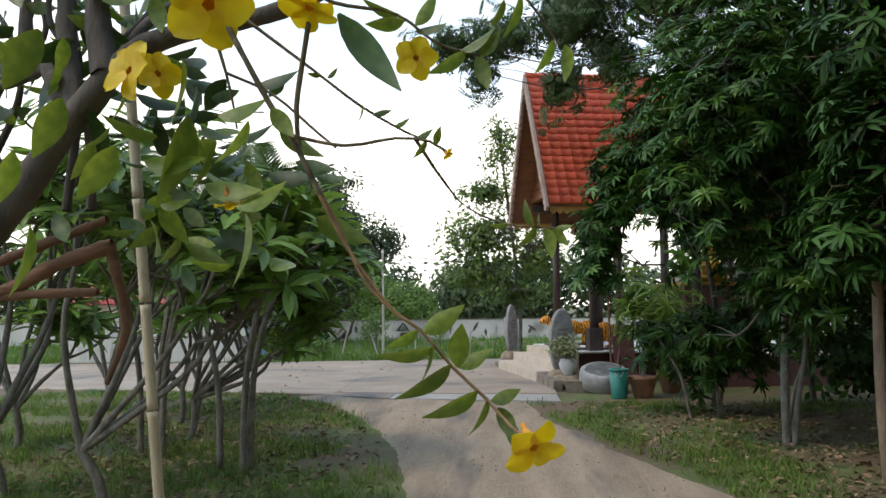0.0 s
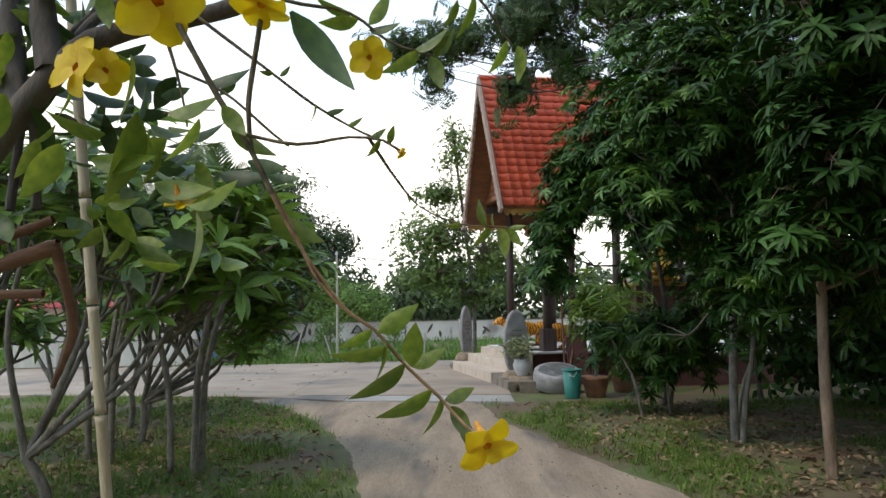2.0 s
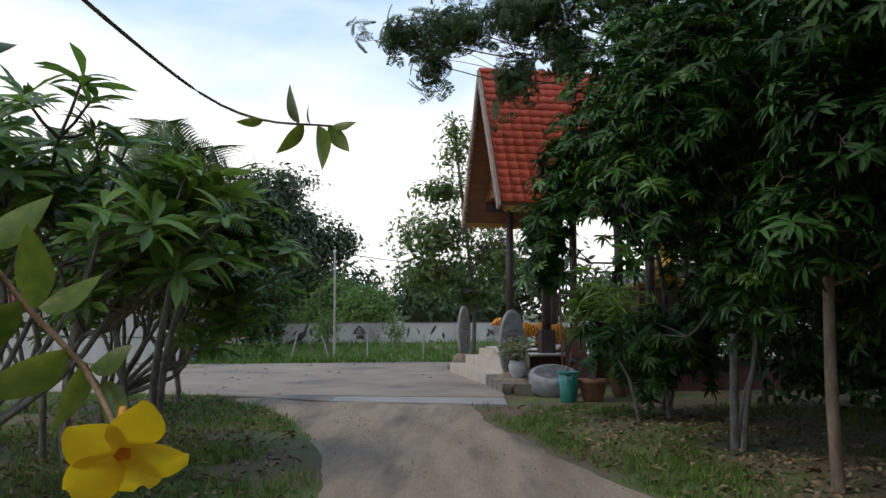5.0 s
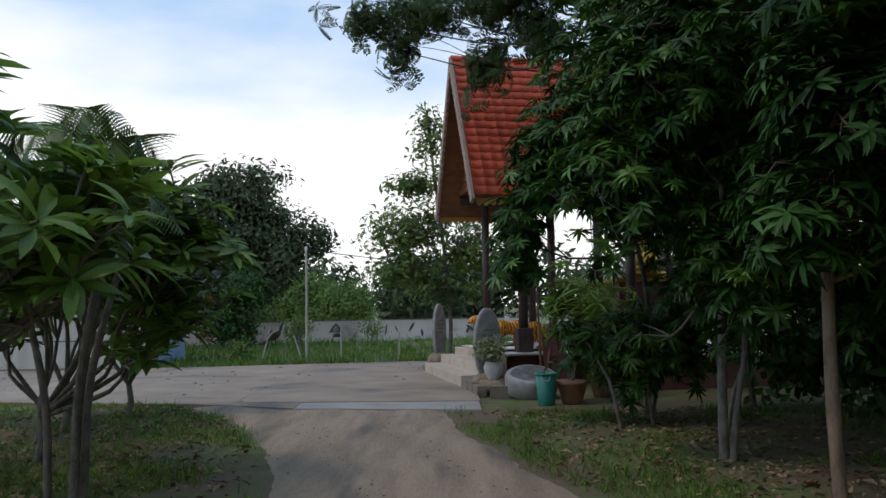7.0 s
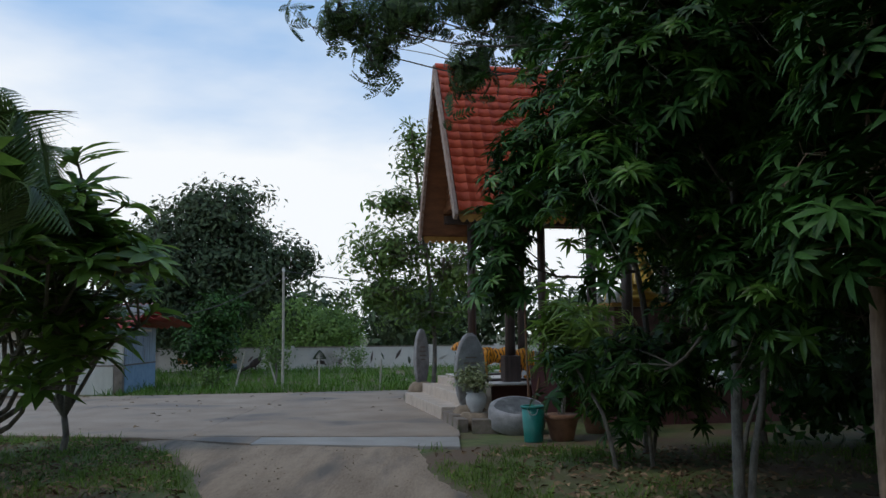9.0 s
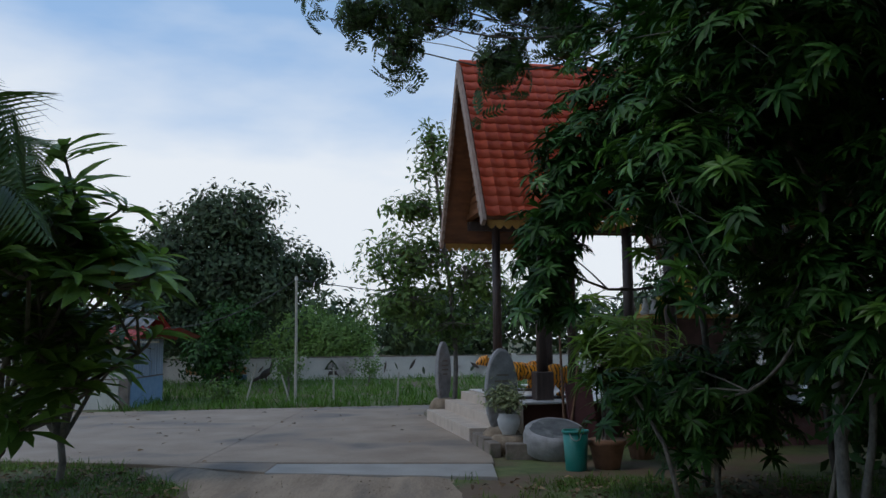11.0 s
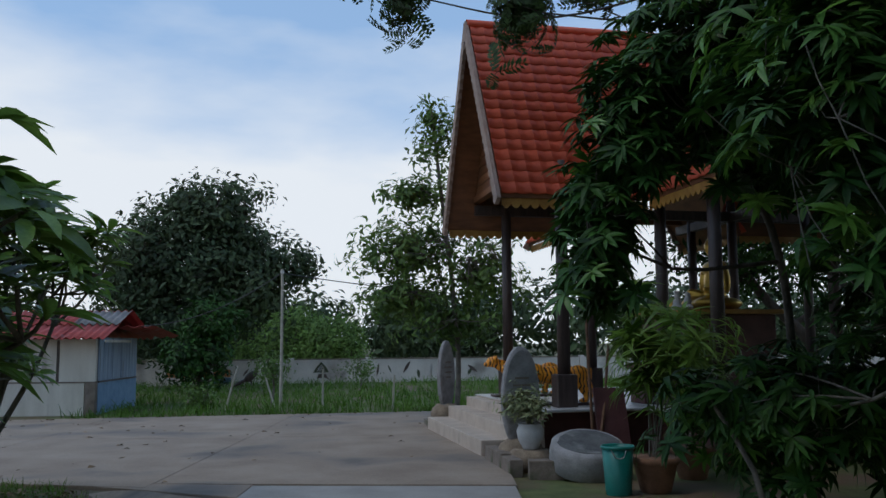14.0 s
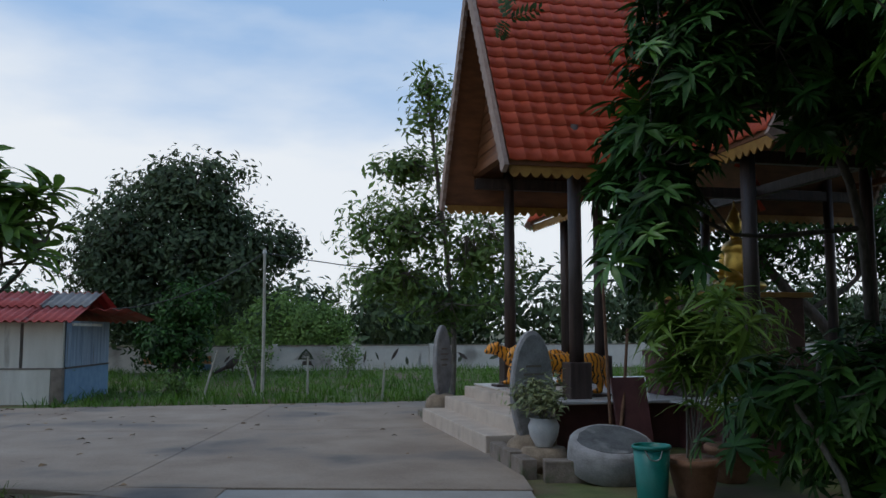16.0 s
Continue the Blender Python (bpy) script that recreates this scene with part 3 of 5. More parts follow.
part("platform", prism(cross_outline(3.45, 1.75), -0.05, DECK - 0.05), M_PLINTH, pavilion, "dark red painted masonry platform")
part("platform_edge", prism(cross_outline(3.52, 1.82), DECK - 0.046, DECK - 0.004), M_STEP, pavilion, "pale stone edge")
tile_me = mesh_from("floor_tile", [(x, y, z) for z in (-0.02, 0.006) for x, y in ((0.004, 0.004), (0.496, 0.004), (0.496, 0.496), (0.004, 0.496))],
                    [(4, 5, 6, 7), (0, 1, 5, 4), (1, 2, 6, 5), (2, 3, 7, 6), (3, 0, 4, 7)], M_FLOORTILE)
for i in range(-7, 7):
    for j in range(-7, 7):
        if (abs(i + 0.5) < 3.6 or abs(j + 0.5) < 3.6) and abs(i + 0.5) < 7 and abs(j + 0.5) < 7:
            piece("floor_tile", tile_me, pavilion, pose(i * 0.5, j * 0.5, DECK))


def half_roof(side):
    """The boarded underside of one slope of the wing, cut along the valleys."""
    bm = bmesh.new()
    lo, hi = [], []
    for x, y, z in ((-WING, side * HALF, EAVE_Z), (-HALF, side * HALF, EAVE_Z), (0, 0, RIDGE_Z), (-WING, 0, RIDGE_Z)):
        lo.append(bm.verts.new((x, y, z - 0.09)))
        hi.append(bm.verts.new((x, y, z - 0.02)))
    bm.faces.new(lo)
    bm.faces.new(hi)
    for i in range(4):
        bm.faces.new((lo[i], lo[(i + 1) % 4], hi[(i + 1) % 4], hi[i]))
    bmesh.ops.recalc_face_normals(bm, faces=bm.faces[:])
    return bm


in_all_wings("roof_deck", half_roof(-1), M_GABLE)
in_all_wings("roof_deck", half_roof(1), M_GABLE)

ROWS = 17
TW, TH = 0.222, SLANT / ROWS


def tile_geometry():
    """One wavy roof tile: x along the eave, y up the slope."""
    v = []
    k = 7
    for y, lift in ((-0.045, 0.038), (TH, 0.012)):
        for i in range(k):
            t = i / (k - 1)
            v.append((TW * t, y, lift + 0.017 * math.cos(2 * math.pi * t) ** 2 * (1 if math.cos(2 * math.pi * t) > 0 else -0.6)))
    for i in range(k):
        x, y, z = v[i]
        v.append((x, y, z - 0.03))
    q = [(i, i + 1, k + i + 1, k + i) for i in range(k - 1)] + [(2 * k + i, 2 * k + i + 1, i + 1, i) for i in range(k - 1)]
    return np.array(v), np.array(q)


tile_v, tile_q = tile_geometry()
roof_tile_me = mesh_quads("roof_tile", tile_v, tile_q, [M_TILE])


def tile_pose(side, row, col):
    """Where a tile lies on the wing's slope; None past the valley or the gable."""
    s = row * TH
    y, z = HALF - s * math.cos(SLOPE), EAVE_Z + s * math.sin(SLOPE)
    x = -WING + 0.02 + col * TW
    if x > -y + 0.06:
        return None
    if side < 0:
        return Matrix.Translation((x, -y, z)) @ Matrix.Rotation(SLOPE, 4, "X")
    return Matrix.Translation((x + TW, y, z)) @ Matrix.Rotation(math.pi, 4, "Z") @ Matrix.Rotation(SLOPE, 4, "X")


rest_v, rest_q, rest_n = [], [], 0
for wing in range(4):
    for side in (-1, 1):
        for row in range(ROWS):
            for col in range(19):
                m = tile_pose(side, row, col)
                if m is None:
                    continue
                m = QUARTERS[wing] @ m
                if (wing, side) == (0, -1):
                    piece("roof_tile", roof_tile_me, pavilion, m)
                else:
                    a = np.array(m)
                    rest_v.append(tile_v @ a[:3, :3].T + a[:3, 3])
                    rest_q.append(tile_q + rest_n)
                    rest_n += len(tile_v)
tagged(child(new("roof_tiles", mesh_quads("roof_tiles", np.concatenate(rest_v), np.concatenate(rest_q), [M_TILE])), pavilion), kind="stuff")
ridge = Tubes(8).add([(-WING - 0.02, 0, RIDGE_Z + 0.03), (-2, 0, RIDGE_Z + 0.03), (0, 0, RIDGE_Z + 0.03)], 0.075, 0.075)
ridge_me = mesh_quads("ridge_cap", ridge.v, ridge.q, [M_TILE])
for i in range(4):
    piece("ridge_cap", ridge_me, pavilion, QUARTERS[i])


def bargeboard(side):
    """A sloping board at the gable's edge with a scalloped lower rim."""
    bm = bmesh.new()
    n = 46
    out = []
    for x in (-WING - 0.06, -WING):
        row = []
        for i in range(n + 1):
            t = i / n
            s = -0.16 + t * (SLANT + 0.20)
            y, z = HALF - s * math.cos(SLOPE), EAVE_Z + s * math.sin(SLOPE)
            depth = 0.11 + 0.035 * abs(math.sin(t * n * math.pi / 2))
            ny, nz = math.sin(SLOPE), math.cos(SLOPE)
            y, z = max(y, 0.0) , z
            row.append((bm.verts.new((x, side * (y + 0.045 * ny), z + 0.045 * nz)), bm.verts.new((x, side * max(0.0, y - depth * ny), z - depth * nz))))
        out.append(row)
    for row in out:
        for a, b in zip(row, row[1:]):
            bm.faces.new((a[0], b[0], b[1], a[1]))
    for k in (0, 1):
        for i in range(n):
            bm.faces.new((out[0][i][k], out[0][i + 1][k], out[1][i + 1][k], out[1][i][k]))
    bm.faces.new((out[0][0][0], out[0][0][1], out[1][0][1], out[1][0][0]))
    bmesh.ops.recalc_face_normals(bm, faces=bm.faces[:])
    return bm


for side in (-1, 1):
    in_all_wings("bargeboard", bargeboard(side), M_BARGE, "cream bargeboard with scalloped edge")

GX = -3.55


def gable_board(z0, z1):
    def y(z):
        return max(0.02, (RIDGE_Z - 0.12 - z) / math.tan(SLOPE))
    bm = bmesh.new()
    lo = [bm.verts.new(p) for p in ((GX, -y(z0), z0), (GX, y(z0), z0), (GX, y(z1), z1), (GX, -y(z1), z1))]
    hi = [bm.verts.new((v.co.x - 0.025 - (0.012 if i < 2 else 0), v.co.y, v.co.z)) for i, v in enumerate(lo)]
    bm.faces.new(lo)
    bm.faces.new(hi)
    for i in range(4):
        bm.faces.new((lo[i], lo[(i + 1) % 4], hi[(i + 1) % 4], hi[i]))
    bmesh.ops.recalc_face_normals(bm, faces=bm.faces[:])
    return bm


for i in range(16):
    in_all_wings("gable_board", gable_board(4.14 + i * 0.155, 4.14 + (i + 1) * 0.155 - 0.006), M_GABLE, which=(0, 1))
in_all_wings("tie_beam", box(GX - 0.07, -1.50, 4.02, GX + 0.06, 1.50, 4.13, 0.01), M_GABLE, "varnished timber tie beam")


def fringe(x0, x1, depth):
    """A hanging trim of rounded teeth along x."""
    n = int((x1 - x0) / 0.02)
    bm = bmesh.new()
    rows = []
    for y in (0, 0.018):
        row = []
        for i in range(n + 1):
            x = x0 + (x1 - x0) * i / n
            row.append((bm.verts.new((x, y, 0)), bm.verts.new((x, y, -depth * (0.55 + 0.45 * abs(math.sin(i * math.pi / 7)))))))
        rows.append(row)
    for row in rows:
        for a, b in zip(row, row[1:]):
            bm.faces.new((a[0], b[0], b[1], a[1]))
    for a, b, c, d in zip(rows[0], rows[0][1:], rows[1], rows[1][1:]):
        bm.faces.new((a[1], b[1], d[1], c[1]))
    bmesh.ops.recalc_face_normals(bm, faces=bm.faces[:])
    return bm


for side in (-1, 1):
    bm = fringe(-WING + 0.05, -HALF, 0.15)
    bmesh.ops.translate(bm, verts=bm.verts[:], vec=(0, side * (HALF - 0.03), EAVE_Z - 0.09))
    in_all_wings("eave_fringe", bm, M_GOLDTRIM, "gold scalloped eave fringe")
    in_all_wings("eave_beam", box(-3.6, side * 1.45 - 0.06, 3.80, 0, side * 1.45 + 0.06, 3.98, 0.01), M_POST)


def post(x, y):
    p = part("post", lathe([(0.095, DECK + 0.45), (0.09, 2.4), (0.085, 4.2)], 14), M_POST, pavilion, smooth=True)
    p.matrix_basis = pose(x, y, 0)
    b = part("post_base", box(-0.15, -0.15, DECK, 0.15, 0.15, DECK + 0.47, 0.02), M_POST, p)
    return p


for sx in (-1, 1):
    for sy in (-1, 1):
        post(sx * 1.45, sy * 1.45)
        post(sx * 3.02, sy * 1.45)
        post(sy * 1.45, sx * 3.02)

stairs = thing("stairs", "three broad cream concrete steps up to the pavilion", "stairs", (4.37, 20.2, 0), 11.5)
for i, (x, h) in enumerate(((-4.42, 0.24), (-4.05, 0.43), (-3.72, 0.585))):
    part("step", box(x, -2.05 + 0.0 * i, -0.03, -3.53 - 0.004 * i, 1.75, h - 0.001 * i, 0.015), M_STEP, stairs)


def local(u, v, z=0.0):
    return pavilion.matrix_world @ Vector((u, v, z))


# Altar, gilded statue and small figures under the crossing.
ax, ay, _ = local(0.1, 0.1)
altar = thing("altar", "dark brown stepped altar with a gold rim", "altar", (ax, ay, DECK), 11.5)
part("altar_base", box(-0.95, -0.95, 0, 0.95, 0.95, 0.5, 0.02), M_ALTAR, altar)
part("altar_body", box(-0.8, -0.8, 0.5, 0.8, 0.8, 1.36, 0.02), M_ALTAR, altar)
part("altar_rim", box(-0.9, -0.9, 1.362, 0.9, 0.9, 1.44, 0.02), M_GOLDTRIM, altar, "gold painted rim")
solid("seated_statue", [((0, 0, 0.12), (0.42, 0.58, 0.13), (0, 0, 0)), ((-0.2, 0.3, 0.14), (0.3, 0.2, 0.12), (0, 0, 30)), ((-0.2, -0.3, 0.14), (0.3, 0.2, 0.12), (0, 0, -30)),
                        ((0.05, 0, 0.5), (0.19, 0.25, 0.34), (0, 0, 0)), ((0.03, 0, 0.74), (0.17, 0.33, 0.14), (0, 0, 0)), ((0.02, 0.34, 0.55), (0.09, 0.085, 0.28), (12, 0, 0)),
                        ((0.02, -0.34, 0.55), (0.09, 0.085, 0.28), (-12, 0, 0)), ((-0.16, 0.27, 0.32), (0.2, 0.07, 0.07), (0, 15, -35)), ((-0.2, -0.3, 0.3), (0.22, 0.07, 0.07), (0, 20, 15)),
                        ((0.02, 0, 0.92), (0.075, 0.075, 0.12), (0, 0, 0)), ((0.0, 0, 1.1), (0.135, 0.125, 0.17), (0, 0, 0)), ((0.02, 0, 1.27), (0.085, 0.085, 0.09), (0, 0, 0)), ((0.02, 0, 1.39), (0.03, 0.03, 0.12), (0, 0, 0))],
      M_GOLD, "gilded seated statue with crossed legs on the altar", "statue", (ax + 0.15, ay, DECK + 1.435), 11.5, 0.025)
for du, dv, s in ((-0.62, -0.55, 1.0), (-0.68, -0.3, 1.1), (-0.6, 0.05, 0.8), (-0.62, 0.4, 1.0)):
    x, y, _ = local(0.1 + du, 0.1 + dv)
    solid("small_figure", [((0, 0, 0.05 * s), (0.09 * s, 0.10 * s, 0.055 * s), (0, 0, 0)), ((0, 0, 0.14 * s), (0.06 * s, 0.07 * s, 0.09 * s), (0, 0, 0)), ((0, 0, 0.25 * s), (0.042 * s, 0.042 * s, 0.05 * s), (0, 0, 0))],
          M_WHITEFIG if s >= 1 else M_GOLD, "small pale seated figurine on the altar", "figurine", (x, y, DECK + 1.435), 11.5, 0.012, 3)
fx, fy, _ = local(-1.3, -1.05)
chest = thing("offering_chest", "dark red wooden chest on the pavilion floor", "chest", (fx, fy, DECK + 0.006), 11.5)
part("body", box(-0.42, -0.25, 0, 0.42, 0.25, 0.52, 0.015), M_PLINTH, chest)
part("lid", box(-0.47, -0.29, 0.522, 0.47, 0.29, 0.60, 0.012), M_ALTAR, chest)

# Striped tiger figure on a thin dark base.
tx, ty, _ = local(-3.08, -1.1)
tiger_base = part("statue_base", box(-0.62, -0.17, 0, 0.62, 0.17, 0.04, 0.01), M_POST, None)
tiger_base.matrix_world = pose(tx, ty, DECK + 0.006, 0, 0, 11.5)
tagged(tiger_base, "thin dark slab under the tiger figure", "base")
solid("tiger_statue", [((0.05, 0, 0.40), (0.40, 0.125, 0.135), (0, 4, 0)), ((0.40, 0, 0.40), (0.19, 0.125, 0.15), (0, 0, 0)), ((-0.28, 0, 0.42), (0.19, 0.13, 0.165), (0, 0, 0)),
                       ((-0.47, 0, 0.50), (0.16, 0.085, 0.10), (0, 25, 0)), ((-0.62, 0, 0.56), (0.115, 0.095, 0.095), (0, 0, 0)), ((-0.72, 0, 0.52), (0.06, 0.06, 0.05), (0, 0, 0)),
                       ((-0.57, 0.07, 0.645), (0.03, 0.025, 0.035), (0, 0, 0)), ((-0.57, -0.07, 0.645), (0.03, 0.025, 0.035), (0, 0, 0)),
                       ((-0.36, -0.08, 0.20), (0.06, 0.052, 0.22), (0, 14, 0)), ((-0.30, 0.08, 0.20), (0.06, 0.052, 0.22), (0, 0, 0)), ((-0.44, -0.08, 0.035), (0.085, 0.05, 0.035), (0, 0, 0)), ((-0.33, 0.08, 0.035), (0.08, 0.05, 0.035), (0, 0, 0)),
                       ((0.44, -0.08, 0.26), (0.09, 0.06, 0.16), (0, -18, 0)), ((0.50, -0.08, 0.12), (0.045, 0.045, 0.13), (0, 12, 0)), ((0.36, 0.08, 0.22), (0.07, 0.055, 0.2), (0, 10, 0)), ((0.45, -0.08, 0.035), (0.085, 0.05, 0.035), (0, 0, 0)), ((0.33, 0.08, 0.035), (0.08, 0.05, 0.035), (0, 0, 0)),
                       ((0.58, 0, 0.36), (0.035, 0.035, 0.16), (0, 10, 0)), ((0.61, 0, 0.18), (0.032, 0.032, 0.14), (0, -8, 0))],
      M_TIGER, "orange painted tiger figure with black stripes", "statue", (tx, ty, DECK + 0.04), 11.5, 0.018, 4)
tx, ty, _ = local(-2.78, 1.1)
for name in ("statue_base", "tiger_statue"):
    first = bpy.data.objects[name]
    copy_thing(first, pose(tx, ty, first.location.z, 0, 0, 11.5))

# ---- beside the steps ----
def oval_board(at, rz, label):
    """A pointed oval stone board on a rounded boulder foot."""
    ob = thing("stone_board", label, "stone board", at, rz, group="stone boards beside the steps")
    bm = bmesh.new()
    n = 36
    rings = []
    for y, s in ((-0.045, 0.93), (-0.028, 1.0), (0.028, 1.0), (0.045, 0.93)):
        rings.append([bm.verts.new((0.27 * s * math.cos(t), y, 0.80 + 0.62 * s * math.sin(t) * (1.06 if math.sin(t) > 0 else 1.0))) for t in [2 * math.pi * i / n for i in range(n)]])
    for a, b in zip(rings, rings[1:]):
        for i in range(n):
            bm.faces.new((a[i], a[(i + 1) % n], b[(i + 1) % n], b[i]))
    bm.faces.new(rings[0][::-1])
    bm.faces.new(rings[-1])
    part("board", bm, M_STONE, ob)
    for z, w in ((1.05, 0.2), (0.96, 0.26), (0.87, 0.24), (0.78, 0.18)):
        part("carved_line", box(-w / 2, -0.048, z, w / 2, -0.043, z + 0.025), M_KERB, ob, "faint carved line")
    part("foot", lathe([(0.20, -0.03), (0.27, 0.03), (0.29, 0.13), (0.26, 0.24), (0.17, 0.31), (0.03, 0.33)], 18, wobble=0.15), M_STONE_B, ob, "rough brown boulder foot", True)
    return ob


oval_board((0.92, 16.65, 0.02), 25, "grey pointed oval stone board beside a potted plant")
oval_board((0.02, 21.55, 0.12), 60, "grey oval stone board at the far end of the steps")


def kerb(points, h, wide=0.16):
    k = thing("kerb", "mossy old brown concrete edging blocks", "kerb")
    for (x0, y0), (x1, y1) in zip(points, points[1:]):
        d = Vector((x1 - x0, y1 - y0))
        n = max(1, round(d.length / 0.5))
        for i in range(n):
            bm = box(0.008, -wide / 2, -0.05, d.length / n - 0.008, wide / 2, h * random.uniform(0.92, 1.05), 0.015)
            ob = part("kerb_block", bm, M_KERB, k)
            ob.matrix_basis = pose(x0 + d.x * i / n, y0 + d.y * i / n, 0, 0, 0, math.degrees(math.atan2(d.y, d.x)))
    return k


kerb([(0.56, 17.1), (0.78, 15.75)], 0.2)
kerb([(0.9, 15.68), (1.38, 15.66)], 0.2, 0.22)
kerb([(-0.25, 22.1), (-0.1, 21.0)], 0.14, 0.3)

vase_leaf = [spray(random.Random(40 + i), 16, 0.16, 0.10, 0.04) for i in range(3)]


def potted(name, label, at, pot_profile, pot_mat, stems, kinds, mats, count, radius, height):
    ob = thing(name, label, "potted plant", at)
    part("pot", lathe(pot_profile, 22), pot_mat, ob, smooth=True)
    top = pot_profile[-1][1]
    rng = random.Random(int(at[1] * 100))
    tb = Tubes(5)
    places = []
    for i in range(stems):
        e = np.array([rng.gauss(0, radius * 0.5), rng.gauss(0, radius * 0.5), top + height * rng.uniform(0.5, 0.95)])
        tb.add(smooth_line([(rng.gauss(0, 0.03), rng.gauss(0, 0.03), top - 0.05), (e[0] * 0.3, e[1] * 0.3, (top + e[2]) / 2), e], 0.08), 0.012, 0.006)
        for j in range(count // stems):
            p = e + np.array([rng.gauss(0, radius * 0.35), rng.gauss(0, radius * 0.35), rng.gauss(0, height * 0.18)])
            places.append((p, (p[0], p[1], 0.5), rng.uniform(0.7, 1.1), rng.randrange(len(kinds)), 0))
    tb.object("stem", M_BARK_G, ob)
    v, q, w = scatter(kinds, places)
    child(new("foliage", mesh_quads("foliage", v, q, mats, w)), ob)
    return ob


M_VARIEG = material("variegated_leaf", (0.10, 0.15, 0.05), (0.42, 0.42, 0.22), 40, 0.55, bump=0, island=0.35, translucent=0.25)
potted("vase_plant", "variegated shrub in a white glazed vase on the boulder", (1.0, 16.30, 0.24),
       [(0.09, 0), (0.10, 0.03), (0.15, 0.12), (0.17, 0.22), (0.14, 0.29), (0.16, 0.31), (0.13, 0.30)], M_WHITEPOT, 7, vase_leaf, [M_VARIEG], 42, 0.22, 0.34)
part("vase_stand", lathe([(0.23, -0.03), (0.28, 0.06), (0.28, 0.15), (0.22, 0.24), (0.05, 0.245)], 16, wobble=0.15), M_STONE_B, None, smooth=True).matrix_world = pose(1.0, 16.30, 0)
tagged(bpy.data.objects["vase_stand"], "rough brown boulder under the white vase", "boulder")

M_TUBTOP = material("stained_concrete", (0.06, 0.06, 0.06), (0.14, 0.14, 0.135), 7, 0.8, bump=0.4, wear=((0.24, 0.235, 0.22), 5, 0.58))
tub = part("stone_tub", lathe([(0.35, 0), (0.37, 0.03), (0.365, 0.28), (0.35, 0.36), (0.325, 0.385), (0.30, 0.388), (0.02, 0.39)], 28, wobble=0.03), M_STONE, None, smooth=True)
tub.matrix_world = pose(1.58, 15.75, 0.10, 17, -5, 20) @ Matrix.Diagonal((1.17, 1.17, 0.80, 1))
part("tub_top", lathe([(0.29, 0.386), (0.285, 0.396), (0.15, 0.399), (0.02, 0.40)], 24, wobble=0.12), M_TUBTOP, tub, "dark stained top")
tagged(tub, "upturned round grey concrete tub, slightly tilted", "tub")

bin_ob = thing("waste_bin", "teal plastic bucket bin with a rolled rim", "bin", (1.71, 14.62, -0.012))
bin_ob.scale = (0.86, 0.86, 0.96)
part("body", lathe([(0.145, 0), (0.15, 0.01), (0.185, 0.49), (0.175, 0.49), (0.14, 0.03), (0.02, 0.025)], 28), M_TEAL, bin_ob, smooth=True)
part("rim", lathe([(0.184, 0.475), (0.20, 0.48), (0.203, 0.50), (0.192, 0.512), (0.176, 0.503), (0.176, 0.48)], 28), M_TEAL, bin_ob, smooth=True)
Tubes(6).add(smooth_line([(-0.11, -0.165, 0.48), (-0.06, -0.195, 0.40), (0.02, -0.205, 0.40), (0.06, -0.19, 0.48)], 0.03), 0.006, 0.006).object("handle", M_METAL, bin_ob, "thin wire handle")

drac = [rosette(random.Random(60 + i), 13, 0.34, 0.05, 0.75, 0.6, 4) for i in range(4)]
potted("dracaena", "tall dracaena with drooping strap leaves in a clay pot", (2.12, 14.75, -0.012),
       [(0.14, 0), (0.16, 0.02), (0.22, 0.28), (0.25, 0.30), (0.25, 0.36), (0.20, 0.35)], M_CLAY, 6, drac, [M_LEAF_FRANG], 54, 0.34, 1.5)
potted("dracaena", "strap-leaved dracaena in a clay pot beside the platform", (2.75, 15.6, -0.012),
       [(0.14, 0), (0.16, 0.02), (0.22, 0.28), (0.25, 0.30), (0.25, 0.36), (0.20, 0.35)], M_CLAY, 6, drac, [M_LEAF_FRANG], 54, 0.4, 1.45)

board_ob = part("leaning_board", box(-0.22, -0.02, 0, 0.22, 0.02, 0.95, 0.006), M_PLINTH, None)
board_ob.matrix_world = pose(2.22, 17.15, 0.0, -16, 0, 11.5)
tagged(board_ob, "dark red board leaning against the platform", "board")


def broom(x, y, lean, rz, h):
    b = thing("broom", "long-handled broom leaning against the platform", "broom", (x, y, 0), rz)
    Tubes(8).add([(0, 0, 0.25), (0, lean * 0.5, h * 0.5), (0, lean, h)], 0.022, 0.018).object("handle", M_DRYWOOD, b)
    part("head", lathe([(0.10, 0), (0.09, 0.1), (0.03, 0.30)], 12, (1, 0.4)), M_LITTER, b)


broom(1.92, 17.2, 0.15, 15, 2.2)
broom(2.0, 17.1, 0.55, -25, 1.5)

# ---- trees of the right side ----
rr = random.Random(11)
mango = [rosette(rr, 15, 0.205, 0.047, 0.42, 0.2, 4, 0.85) for _ in range(6)]
fine = [bunch(rr, [feather(rr, 7, 0.30, 0.095, 0.036, 0.35) for _ in range(4)]) for _ in range(4)]
small = [spray(rr, 14, 0.24, 0.17, 0.07) for _ in range(5)]
far_small = [spray(rr, 11, 0.42, 0.25, 0.12) for _ in range(5)]
tiny = [spray(rr, 16, 0.25, 0.09, 0.05) for _ in range(4)]

